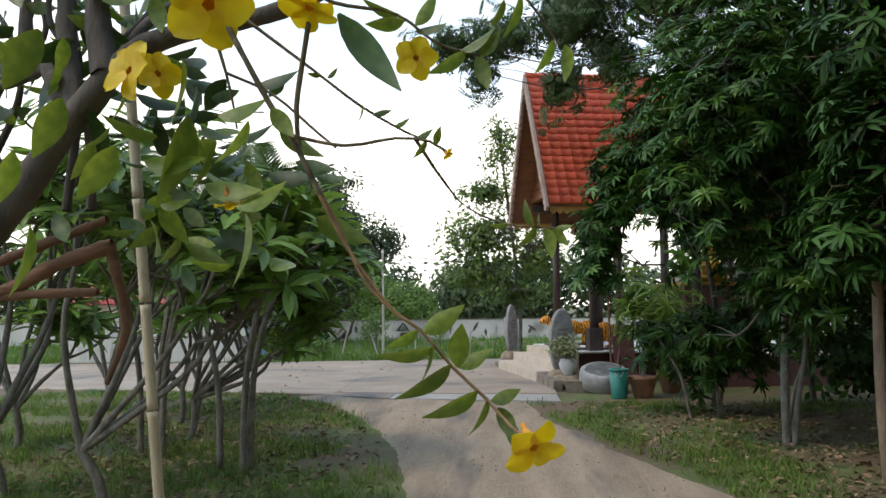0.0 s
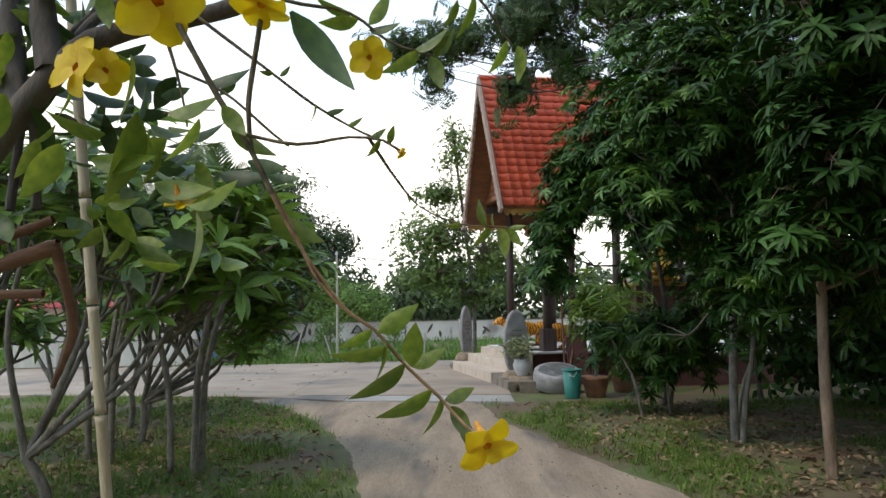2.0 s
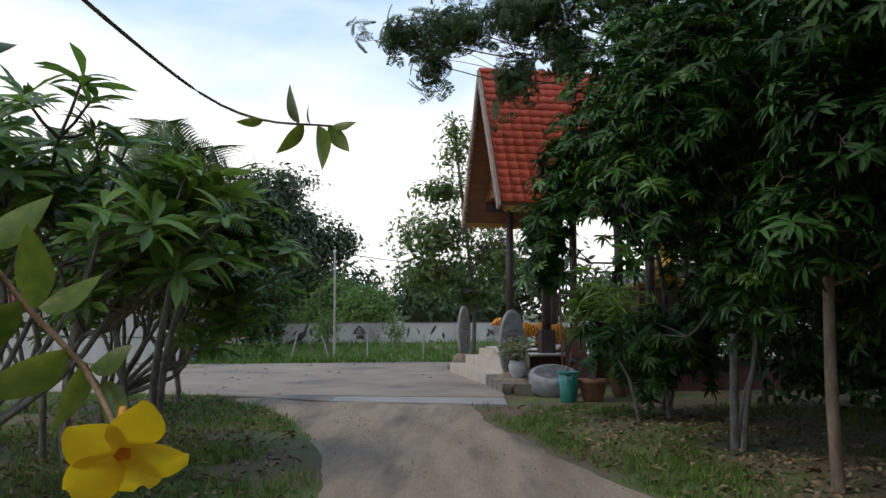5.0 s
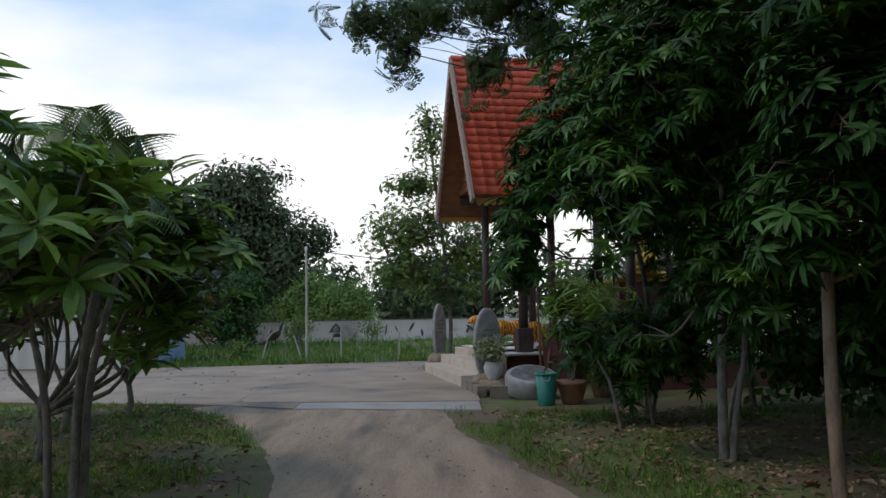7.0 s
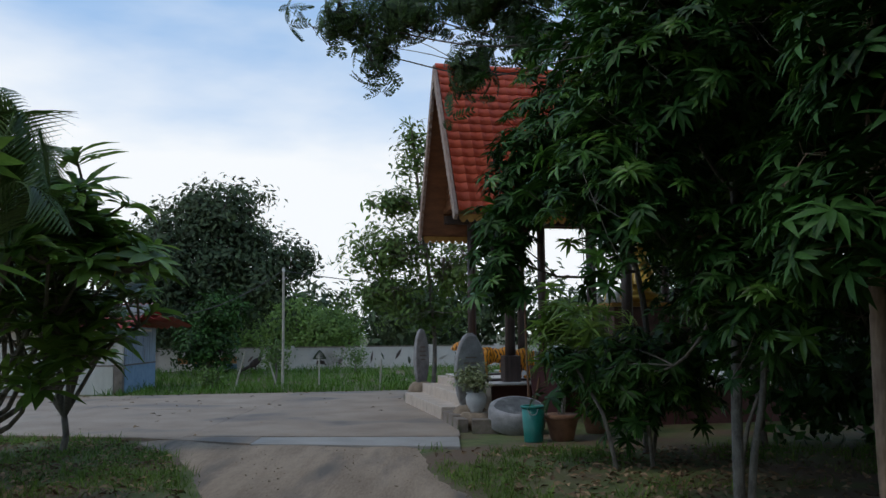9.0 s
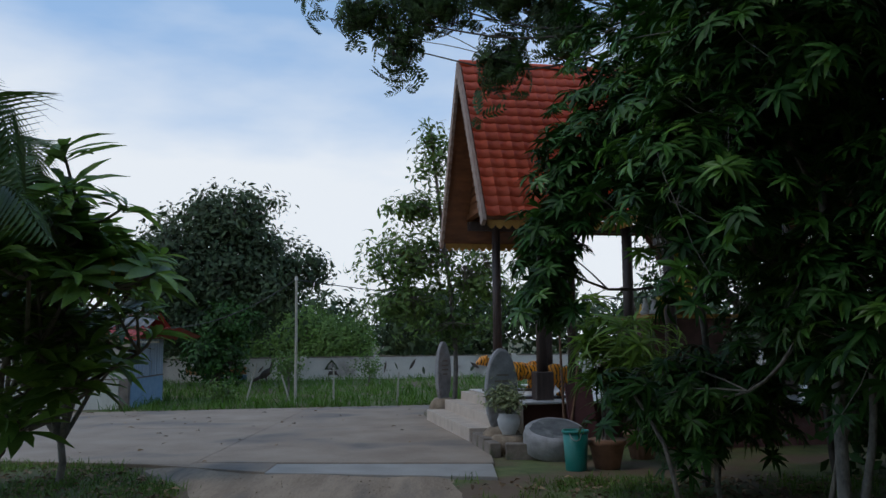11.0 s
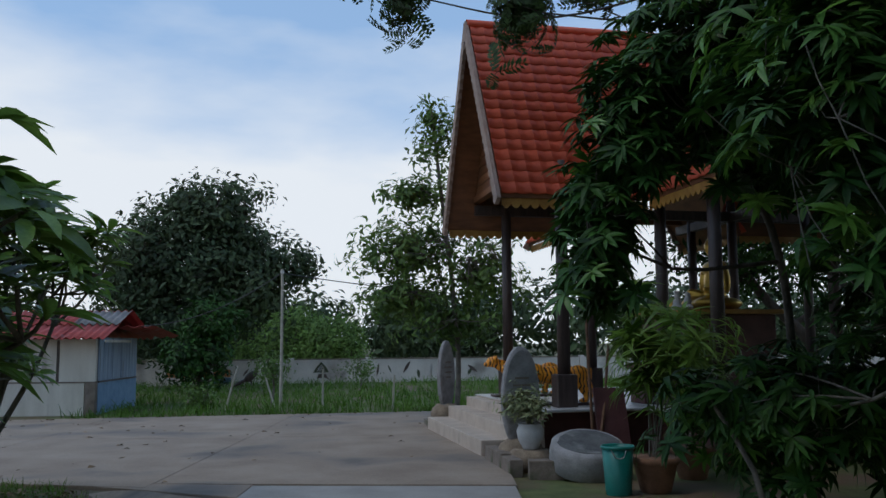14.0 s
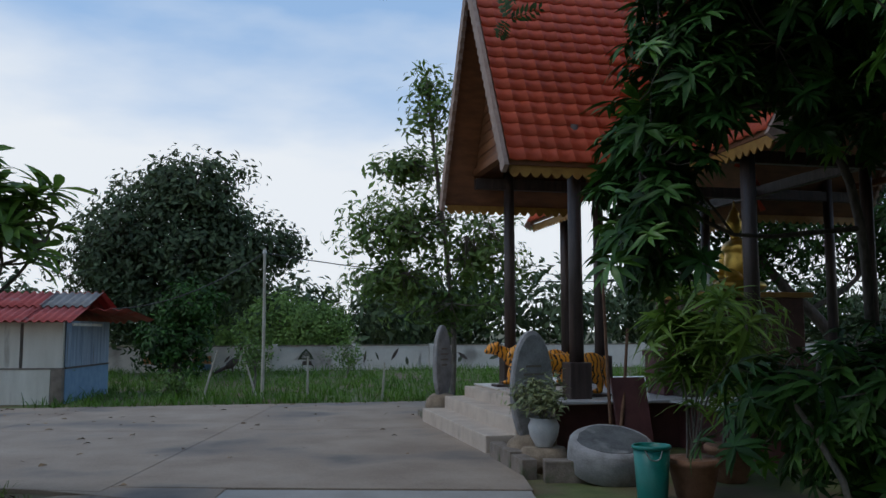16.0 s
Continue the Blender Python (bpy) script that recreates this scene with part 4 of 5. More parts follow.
tree("mango_tree", "dense dark green tree with whorls of long leaves", (2.86, 9.85, 0), [(2.86, 9.85, -0.05), (2.9, 9.95, 0.8), (3.1, 10.4, 2.0), (3.4, 11.2, 3.4), (3.6, 11.6, 5.2)],
     [((1.95, 9.8, 2.75), (0.75, 0.8, 0.85), 290), ((2.5, 9.6, 3.8), (1.1, 1.1, 1.0), 500), ((3.0, 9.6, 1.95), (0.8, 0.55, 0.75), 240), ((3.0, 11.6, 3.8), (1.5, 1.7, 1.35), 870), ((3.2, 12.4, 4.7), (2.0, 2.0, 1.8), 1090), ((4.9, 11.2, 4.2), (2.2, 2.2, 2.3), 870),
      ((2.75, 12.7, 0.95), (1.2, 0.9, 0.62), 360), ((3.6, 12.2, 1.9), (1.0, 0.9, 0.9), 360), ((3.5, 9.3, 2.75), (0.95, 0.9, 0.75), 310), ((4.4, 11.8, 6.8), (2.4, 2.2, 1.6), 700), ((5.2, 9.2, 5.2), (2.0, 2.0, 1.7), 700), ((4.5, 10.6, 1.9), (1.3, 1.2, 0.8), 360)],
     mango, [M_LEAF_DARK, M_LEAF_NEW], M_BARK_G, 3, (0.62, 1.05), 0.047, 4, 0.55, 0.35, new_share=0.26)
tree("mango_tree", "smaller dark long-leaved tree beside the pavilion", (2.95, 13.4, 0), [(2.95, 13.4, -0.05), (3.0, 13.3, 1.2), (2.7, 12.9, 2.5), (1.9, 12.5, 3.5)],
     [((1.15, 12.4, 2.4), (0.38, 0.6, 0.75), 190), ((2.15, 12.4, 3.6), (1.1, 1.1, 0.95), 520), ((1.35, 12.1, 3.1), (0.42, 0.5, 0.6), 110)], mango, [M_LEAF_DARK, M_LEAF_NEW], M_BARK_D, 14, (0.65, 1.05), 0.045, 3, 0.55, 0.3, new_share=0.10)
second = Tubes(8).add(smooth_line([(0.07, -0.03, -0.05), (0.14, 0.0, 0.5), (0.25, 0.05, 1.0), (0.35, 0.2, 1.9)], 0.1), 0.034, 0.02, 0.1).object("trunk", M_BARK_G, bpy.data.objects["mango_tree"])
tree("shade_tree", "slim brown trunk under a dark dense crown", (3.02, 7.75, 0), [(3.02, 7.75, -0.05), (3.0, 7.78, 1.0), (3.04, 7.8, 2.4), (3.2, 7.9, 4.4)],
     [((3.3, 8.4, 2.5), (0.75, 0.7, 0.45), 80), ((2.85, 7.6, 2.15), (0.55, 0.4, 0.5), 60), ((3.7, 7.7, 1.95), (0.6, 0.5, 0.55), 70), ((3.15, 7.45, 2.95), (0.75, 0.45, 0.75), 130), ((3.3, 7.3, 4.3), (1.0, 0.6, 0.9), 150), ((3.7, 8.1, 3.7), (1.2, 1.1, 0.9), 330), ((4.3, 7.9, 5.2), (1.9, 1.6, 1.2), 420)], mango, [M_LEAF_DARK, M_LEAF_NEW], M_DRYBARK, 4, (0.9, 1.2), 0.055, 4, 0.55, 0.3, new_share=0.06)
tree("feathery_tree", "tall tree with fine feathery compound leaves over the roof", (4.6, 13.9, 0), [(4.6, 13.9, -0.05), (4.5, 14.2, 2), (4.2, 14.8, 4.2), (3.6, 15.2, 6.2)],
     [((2.9, 15.5, 7.4), (1.7, 1.5, 1.2), 420), ((1.2, 16.2, 7.1), (1.0, 0.9, 0.75), 220), ((-0.1, 16.4, 6.75), (1.0, 0.9, 0.6), 80), ((-1.15, 16.6, 6.7), (0.95, 0.8, 0.48), 42), ((-0.55, 16.6, 6.1), (0.5, 0.6, 0.8), 26),
      ((1.0, 16.3, 5.75), (0.55, 0.5, 0.75), 44), ((1.9, 16.0, 6.2), (0.6, 0.5, 0.6), 80), ((5.2, 14.5, 7.2), (2.2, 2, 1.5), 300)], fine, [M_LEAF_FEATHER], M_BARK_D, 6, (0.9, 1.3), 0.042, 1, 0.1, 0.05, outline=0.5)
# Added out of view: dense crown blocking skylight over the right side.
tree("overhanging_tree", "added out-of-view tree that darkens the track's right side", (7.2, 3.0, 0), [(7.2, 3.0, -0.05), (7.2, 3.0, 2.0), (7.0, 3.2, 4.5)],
     [((6.6, 4.8, 5.4), (2.4, 2.6, 1.6), 700), ((6.8, 0.5, 5.2), (2.8, 2.8, 1.8), 700), ((8.5, 3.5, 3.0), (2.2, 4.0, 3.0), 900), ((5.6, 7.0, 7.0), (2.6, 2.6, 1.2), 650), ((5.4, 4.6, 7.0), (2.2, 2.4, 1.0), 500), ((5.4, 10.4, 7.6), (2.6, 2.6, 1.2), 650), ((6.6, 8.0, 5.6), (2.2, 2.8, 1.2), 700)],
     far_small, [M_LEAF_DARK], M_BARK_D, 12, (1.1, 1.7), 0.2, 4, 0.3, 0.2)
# No known tree here; added behind the start to hold off sky light.
tree("garden_tree", "added out-of-view tree behind the start, dimming the right side", (5.5, -4.0, 0), [(5.5, -4.0, -0.05), (5.4, -4.0, 2.0), (4.8, -3.6, 4.6)],
     [((4.6, -1.0, 5.4), (3.2, 3.2, 1.5), 1000), ((6.5, -5.0, 4.2), (4.0, 3.0, 3.6), 1100), ((1.8, -6.0, 5.2), (3.6, 2.6, 3.2), 1000), ((-2.0, -6.5, 4.6), (3.0, 2.5, 3.4), 700)],
     far_small, [M_LEAF_DARK], M_BARK_D, 15, (1.3, 2.0), 0.24, 5, 0.3, 0.2)
tree("dark_hedge", "low dark unkempt shrubs in deep shade", (6.6, 12.6, 0), [(6.6, 12.6, -0.05), (6.6, 12.6, 0.7), (6.6, 12.6, 1.2)],
     [((6.4, 13.2, 1.0), (1.6, 1.0, 1.0), 240), ((7.4, 11.4, 1.1), (1.6, 1.5, 1.2), 300), ((7.6, 8.8, 1.1), (1.5, 1.8, 1.2), 300), ((5.6, 14.2, 0.8), (1.1, 0.6, 0.7), 90)],
     far_small, [M_LEAF_DARK], M_BARK_D, 13, (0.8, 1.2), 0.06, 4, 0.3, 0.2, category="shrub")
tree("dark_tree", "large dark tree beyond the pavilion's shaded side", (9.5, 15.5, 0), [(9.5, 15.5, -0.05), (9.4, 15.5, 2), (9.5, 15.6, 4)],
     [((8.8, 13.5, 4.2), (3, 2.5, 3.2), 1000), ((10.5, 17.5, 4.8), (3.2, 3, 3), 700), ((8.0, 9.8, 4.0), (2, 2.4, 3.2), 850), ((8.4, 6.8, 3.8), (2.0, 2.2, 3.0), 750)], far_small, [M_LEAF_DARK], M_BARK_D, 8, (0.9, 1.3), 0.2, 3, 0.3, 0.4)
tree("dark_tree", "dark thin-branched tree with lacy leaves behind the altar", (8.2, 24.5, 0), [(8.2, 24.5, -0.05), (8.0, 24.4, 1.4), (7.0, 24.6, 2.6), (6.2, 24.8, 4)],
     [((6.6, 24.6, 3.7), (2, 1.2, 1.5), 260), ((9.5, 25, 3.8), (2.2, 1.5, 2.1), 330), ((8.0, 25, 6.2), (3, 2, 1.6), 320)], small, [M_LEAF_DARK], M_BARK_D, 9, (0.9, 1.3), 0.14, 2, 0.3, 0.3)

frang_dark = [rosette(rr, 9, 0.26, 0.055, 0.9, 0.2, 3) for _ in range(3)]
for i, (x, y, lean, h) in enumerate(((2.35, 12.2, -0.45, 1.15), (2.78, 12.35, -0.25, 1.3), (2.9, 12.9, 0.4, 1.2), (3.35, 11.3, 0.4, 1.1))):
    tree("young_shrub", "thin pale-stemmed shrub with drooping leaves", (x, y, 0), [(x, y, -0.05), (x + lean * 0.3, y, h * 0.5), (x + lean, y + 0.1, h)],
         [((x + lean, y + 0.1, h + 0.05), (0.35, 0.3, 0.25), 9), ((x + lean * 0.2 + 0.2, y + 0.1, h * 0.9), (0.25, 0.25, 0.25), 5)], frang_dark, [M_LEAF_DARK], M_BARK_G, 20 + i, (0.8, 1.1), 0.026, 1, 0.5, 0.3, group="thin shrubs under the trees", category="shrub")

# ---- trees of the left side ----
frang = [rosette(rr, 13, 0.32, 0.078, 0.3, 0.5, 4, 1.3) for _ in range(6)]


def frangipani(base, tips, label, seed, r0=0.05, spread=0.5, forks=4):
    """A frangipani: forking blunt grey limbs, each ending in a whorl of leaves."""
    rng = random.Random(seed)
    random.seed(seed)
    root = thing("frangipani_tree", label, "tree", base, group="frangipani trees")
    tb, limb, places = Tubes(8), Tubes(6), []
    o = np.array(base)
    fork = np.array([rng.uniform(-0.15, 0.15), rng.uniform(-0.15, 0.15), 0.45])
    tb.add(smooth_line([(0, 0, -0.05), fork * 0.5 + (0.04, 0, 0), fork], 0.12), r0, r0 * 0.85, 0.1)
    tb.object("trunk", M_BARK_G, root)
    for c in tips:
        c = np.array(c) - o
        mid = fork + (c - fork) * 0.5 + np.array([rng.uniform(-0.12, 0.12), rng.uniform(-0.12, 0.12), -0.08])
        limb.add(smooth_line([fork, mid, fork + (c - fork) * 0.72], 0.15), r0 * 0.7, r0 * 0.42, 0.1)
        for k in range(forks):
            e1 = fork + (c - fork) * 0.72
            e2 = c + np.array([rng.gauss(0, spread * 0.45), rng.gauss(0, spread * 0.45), rng.gauss(0.02, spread * 0.25)])
            limb.add(smooth_line([e1, (e1 + e2) / 2 + (0, 0, -0.05), e2], 0.12), r0 * 0.4, r0 * 0.28, 0.1)
            for j in range(4):
                e3 = e2 + np.array([rng.gauss(0, spread * 0.38), rng.gauss(0, spread * 0.38), abs(rng.gauss(0.12, 0.14))])
                limb.add([e2, (e2 + e3) / 2 + (0, 0, -0.02), e3], r0 * 0.28, r0 * 0.2)
                d = e3 - e2
                places.append((e3, (d[0], d[1], abs(d[2]) + 0.35), rng.uniform(0.75, 1.15), rng.randrange(6), 0))
    limb.object("branching", M_BARK_G, root)
    v, q, w = scatter(frang, places)
    child(new("crown", mesh_quads("crown", v, q, [M_LEAF_FRANG], w)), root)
    return root


LF = "frangipani with pale forking limbs and whorls of leaves"
frangipani((-3.3, 6.7, 0), [(-2.0, 6.0, 1.95), (-2.6, 6.2, 2.2), (-2.2, 6.6, 1.6), (-2.9, 6.4, 2.1), (-3.4, 6.3, 2.4), (-1.9, 6.4, 1.75), (-3.0, 7.2, 1.8)], LF, 31, 0.045)
frangipani((-4.3, 7.0, 0), [(-4.0, 6.7, 2.2), (-4.6, 6.6, 2.5), (-3.7, 7.3, 2.6), (-5.0, 7.2, 2.0), (-4.2, 7.8, 2.2)], LF, 32, 0.05)
frangipani((-3.95, 10.25, 0), [(-2.05, 9.0, 1.9), (-2.2, 9.1, 2.1), (-2.5, 9.3, 2.2), (-3.0, 9.6, 2.0), (-2.25, 9.4, 1.5), (-2.35, 9.3, 1.2), (-2.7, 9.8, 1.45), (-3.4, 10.2, 1.8), (-3.7, 9.9, 1.7)], LF, 33, 0.045, 0.38)
frangipani((-4.4, 13.9, 0), [(-4.4, 13.9, 2.1), (-4.9, 14.0, 2.4), (-5.4, 14.1, 2.3), (-4.35, 13.6, 1.6), (-5.4, 13.8, 1.9), (-4.7, 13.5, 2.2), (-4.25, 13.7, 1.15), (-3.75, 13.9, 2.35), (-4.1, 13.8, 2.65), (-3.6, 14.1, 2.2)], LF, 34, 0.045, 0.4)
frangipani((-4.75, 12.6, 0), [(-4.2, 12.5, 1.9), (-4.9, 12.6, 2.3), (-5.4, 12.8, 2.1), (-4.6, 12.9, 1.5)], LF, 35, 0.05)
frangipani((-6.3, 13.0, 0), [(-6.0, 12.6, 2.3), (-6.7, 12.8, 2.6), (-5.8, 13.2, 2.0), (-7.0, 13.2, 2.1)], LF, 36, 0.05)

frangipani((-5.6, 9.4, 0), [(-5.2, 9.2, 1.5), (-5.9, 9.2, 1.8), (-4.9, 9.6, 1.2), (-6.3, 9.5, 1.5), (-5.5, 9.9, 2.1)], LF, 37, 0.045)
frangipani((-4.6, 11.6, 0), [(-4.2, 11.4, 1.5), (-5.0, 11.4, 1.3), (-4.6, 11.8, 1.9), (-5.4, 11.8, 1.7)], LF, 38, 0.045)


def areca(at, fronds, seed, canes=5):
    rng = random.Random(seed)
    random.seed(seed)
    root = thing("areca_palm", "clumping palm with ringed canes and arching feather fronds", "palm", at)
    tops = []
    for i in range(canes):
        tb = Tubes(8)
        dx, dy, h = rng.uniform(-0.22, 0.22), rng.uniform(-0.22, 0.22), rng.uniform(1.5, 2.0)
        line = smooth_line([(dx, dy, -0.05), (dx * 1.3, dy * 1.3, h * 0.5), (dx * 2.8, dy * 2.8, h)], 0.03)
        tb.add(line, 0.034, 0.026, 0.12)
        tb.object("cane", M_BARK_G, root)
        tops.append(line[-1])
    for i in range(fronds):
        top = tops[i % canes]
        a, reach, rise = i * 2.4 + rng.uniform(-0.3, 0.3), rng.uniform(0.55, 1.0), rng.uniform(0.6, 1.45)
        d = np.array([math.cos(a), math.sin(a), 0])
        line = smooth_line([top, top + d * reach * 0.25 + (0, 0, rise * 0.6), top + d * reach * 0.62 + (0, 0, rise * 0.85), top + d * reach + (0, 0, rise * 0.45)], 0.03)
        tb = Tubes(4).add(line, 0.011, 0.004)
        frond_stem = tb.object("frond_stem", M_LEAF_PALM, root)
        leaflets = []
        side_dir = np.cross(d, (0, 0, 1))
        for j in range(len(line) // 4, len(line)):
            t = j / len(line)
            k = 0.42 * math.sin(math.pi * min(1, 0.18 + 0.8 * t))
            for s in (-1, 1):
                v, q = leaf_blade(k, 0.02, 0.4, 0.3, 3, 0.5)
                fwd = line[min(j + 1, len(line) - 1)] - line[j - 1]
                fwd /= np.linalg.norm(fwd)
                x = side_dir * s * 0.8 + fwd * 0.75
                x /= np.linalg.norm(x)
                up = np.cross(fwd, side_dir)
                up = up if up[2] > 0 else -up
                y = np.cross(up, x)
                y /= np.linalg.norm(y)
                leaflets.append((v @ np.array([x, y, np.cross(x, y)]) + line[j], q))
        v, q = join(leaflets)
        child(new("frond_blade", mesh_quads("frond_blade", v, q, [M_LEAF_PALM])), frond_stem)
    return root


areca((-2.85, 8.4, 0), 18, 51, 4)
areca((-4.0, 9.2, 0), 10, 52, 4)

# A few yellowing leaves still hang from the frangipani.
yl = mesh_quads("yellow_leaf", *leaf_blade(0.26, 0.10, 0.2, 0.3, 6), [M_YELLOW_LEAF])
for p in ((-1.87, 8.9, 2.12),):
    ob = new("yellow_leaf", yl)
    ob.matrix_world = pose(*p, 0, 82, 30)
    tagged(ob, "yellowed hanging frangipani leaf", "leaf")

# ---- across the road ----
tree("small_tree", "slender young tree with light compound leaves", (0.25, 23.9, 0), [(0.25, 23.9, -0.05), (0.3, 23.9, 1.2), (0.2, 23.9, 2.6), (0.0, 23.9, 4.4), (-0.25, 23.9, 6.6)],
     [((-0.7, 23.8, 3.55), (1.3, 0.9, 0.75), 140), ((-0.9, 23.8, 2.5), (1.15, 0.8, 0.5), 110), ((0.9, 23.9, 3.1), (0.9, 0.8, 0.9), 90), ((0.3, 23.9, 1.95), (1.2, 0.8, 0.4), 60), ((-0.6, 23.9, 4.7), (0.8, 0.6, 0.45), 60), ((-0.15, 23.9, 6.1), (0.5, 0.5, 1.0), 44)],
     small, [M_LEAF_LIGHT], M_BARK_G, 61, (0.8, 1.3), 0.06, 1, 0.3, 0.2, outline=0.4)
tree("broad_tree", "big round dark tree with dense small leaves", (-8.7, 36.2, 0), [(-8.7, 36.2, -0.05), (-8.6, 36.2, 1.5), (-8.5, 36.2, 4), (-8.4, 36.2, 5.5)],
     [((-9.0, 36.2, 4.6), (3.0, 2.6, 2.5), 900), ((-7.0, 36.2, 3.9), (2.1, 2, 2.0), 420), ((-10.8, 36.2, 3.8), (2.0, 2, 1.9), 380), ((-8.2, 36, 6.3), (1.9, 1.8, 1.2), 260), ((-5.2, 36.2, 4.3), (0.9, 0.8, 0.8), 60), ((-9.2, 35.5, 2.2), (2.2, 1.4, 1.2), 240)],
     far_small, [M_LEAF_FAR], M_BARK_D, 62, (0.8, 1.25), 0.22, 3, 0.25, 0.5, outline=0.3)
tree("dark_shrub", "dense dark green leafy shrub before the wall", (-7.6, 32.6, 0), [(-7.6, 32.6, -0.05), (-7.6, 32.6, 1.0), (-7.5, 32.6, 2.0)],
     [((-7.7, 32.5, 1.2), (1.2, 1.0, 1.05), 230), ((-7.2, 32.5, 2.3), (1.0, 0.9, 0.75), 130)], small, [M_LEAF_DARK], M_BARK_D, 63, (1.0, 1.5), 0.07, 3, 0.3, 0.3, category="shrub")
for i, (x, y, r, h, n) in enumerate(((-4.15, 26.6, 0.5, 1.0, 40), (-5.75, 26.0, 0.42, 0.3, 34), (-2.75, 34.5, 0.65, 0.75, 40), (-5.0, 31.0, 0.4, 0.6, 25), (-8.3, 25.6, 0.3, 0.5, 16))):
    tree("low_bush", "small sparse green bush in the grass", (x, y, 0), [(x, y, -0.05), (x + 0.05, y, h * 0.5), (x, y, h)],
         [((x, y, h), (r, r, r * 0.8), n)], tiny, [M_LEAF_LIGHT], M_BARK_G, 70 + i, (0.8, 1.2), 0.035, 1, 0.3, 0.2, group="bushes across the road", category="bush")
for i, (x, y, r) in enumerate(((-9.3, 60, 2.5), (-6.4, 58, 2.0), (-14.5, 63, 2.4))):
    tree("round_bush", "round light green bushy tree in the far field", (x, y, 0), [(x, y, -0.05), (x, y, 0.8), (x, y, 1.6)], [((x, y, r * 0.72), (r, r, r * 0.85), 700)],
         far_small, [M_LEAF_BUSH], M_BARK_D, 80 + i, (0.8, 1.2), 0.12, 8, 0.3, 0.6, group="light bushes in the far field")


def far_woods():
    rng = random.Random(90)
    places = []
    for i in range(64):
        x, y = rng.uniform(-75, 75), rng.uniform(88, 112)
        r, h = rng.uniform(3.0, 5.5), rng.uniform(4.6, 7.6)
        for j in range(60):
            d = np.array([rng.gauss(0, 1), rng.gauss(0, 1), rng.gauss(0, 1)])
            d /= np.linalg.norm(d)
            p = np.array([x, y, h * 0.5]) + d * (r, r, h * 0.62) * rng.uniform(0.6, 1.05)
            if p[2] > 0:
                places.append((p, tuple(d), rng.uniform(3.0, 4.8), rng.randrange(5), 0))
    for i in range(300):
        x, y = rng.uniform(-45, 45), rng.uniform(58, 86)
        places.append(((x, y, rng.uniform(0.0, 0.2)), (0, 0, 1), rng.uniform(0.9, 1.6), rng.randrange(5), 0))
    v, q, w = scatter(far_small, places)
    tagged(new("far_woods", mesh_quads("far_woods", v, q, [M_LEAF_FAR])), "distant belt of mixed dark green woods", "woods", kind="stuff")


far_woods()

# Boundary wall with faded painted figures.
WA, WB = Vector((-30, 34.2)), Vector((30, 48.5))
wall_dir = (WB - WA).normalized()
wall_yaw = math.degrees(math.atan2(wall_dir.y, wall_dir.x))
wall = thing("boundary_wall", "low whitewashed masonry wall with faded painted figures", "wall", (WA.x, WA.y, 0), wall_yaw, kind="structure")
WL = (WB - WA).length
for i in range(20):
    a, b = WL * i / 20, WL * (i + 1) / 20
    part("wall_panel", box(a + 0.11, -0.06, -0.05, b - 0.11, 0.06, 0.92, 0.008), M_WALL, wall)
    part("pier", box(a - 0.105, -0.10, -0.05, a + 0.105, 0.10, 1.0, 0.01), M_WALL, wall)
    part("coping", box(a + 0.11, -0.09, 0.924, b - 0.11, 0.09, 0.965, 0.008), M_KERB, wall, "dark weathered coping")


def along(x):
    """The distance along the wall of the point straight ahead of x."""
    return (x - WA.x) / wall_dir.x


def painted(x, z, shape, mat):
    bm = bmesh.new()
    vs = [bm.verts.new((along(x) + u, -0.065, z + v)) for u, v in shape]
    f = bm.faces.new(vs)
    bmesh.ops.solidify(bm, geom=[f], thickness=0.003)
    part("painted_figure", bm, mat, wall)


def leaf_shape(l, w, a):
    c, s = math.cos(a), math.sin(a)
    pts = [(l * t, w * math.sin(math.pi * t)) for t in (0, 0.25, 0.5, 0.75, 1)] + [(l * t, -w * math.sin(math.pi * t)) for t in (0.75, 0.5, 0.25)]
    return [(u * c - v * s, u * s + v * c) for u, v in pts]


mrng = random.Random(15)
for x in np.arange(-9, 4, 0.62):
    painted(x + mrng.uniform(-0.2, 0.2), mrng.uniform(0.12, 0.4), leaf_shape(mrng.uniform(0.3, 0.6), mrng.uniform(0.03, 0.08), mrng.uniform(0.3, 2.8)), mrng.choice((M_MURAL, M_MURAL_G, M_WALL)))
painted(-5.15, 0.42, [(0, 0), (0.62, 0), (0.50, 0.22), (0.31, 0.42), (0.12, 0.22)], M_MURAL_G)
painted(-5.02, 0.46, [(0, 0), (0.36, 0), (0.30, 0.16), (0.18, 0.28), (0.06, 0.16)], M_WALL)
painted(-5.0, 0.2, [(0, 0), (0.4, 0), (0.36, 0.16), (0.04, 0.16)], M_MURAL)
painted(-10.6, 0.3, [(0, 0), (2.4, 0), (2.4, 0.28), (0, 0.28)], M_ORANGE)
painted(-9.9, 0.05, [(0, 0), (1.7, 0), (1.7, 0.22), (0, 0.22)], M_BLUEP)
px0 = -6.95
solid("bird_figure", [((0, 0, 0.42), (0.30, 0.11, 0.14), (0, -38, 0)), ((0.22, 0, 0.72), (0.06, 0.055, 0.24), (0, 16, 0)), ((0.30, 0, 0.94), (0.07, 0.045, 0.05), (0, 0, 0)), ((-0.36, 0, 0.2), (0.32, 0.09, 0.07), (0, -28, 0)), ((0.02, 0, 0.16), (0.035, 0.035, 0.2), (0, 0, 0))],
      M_POST, "dark long-necked bird figure beside the wall", "statue", (px0, 37.0, -0.02), 10, 0.025, 4)

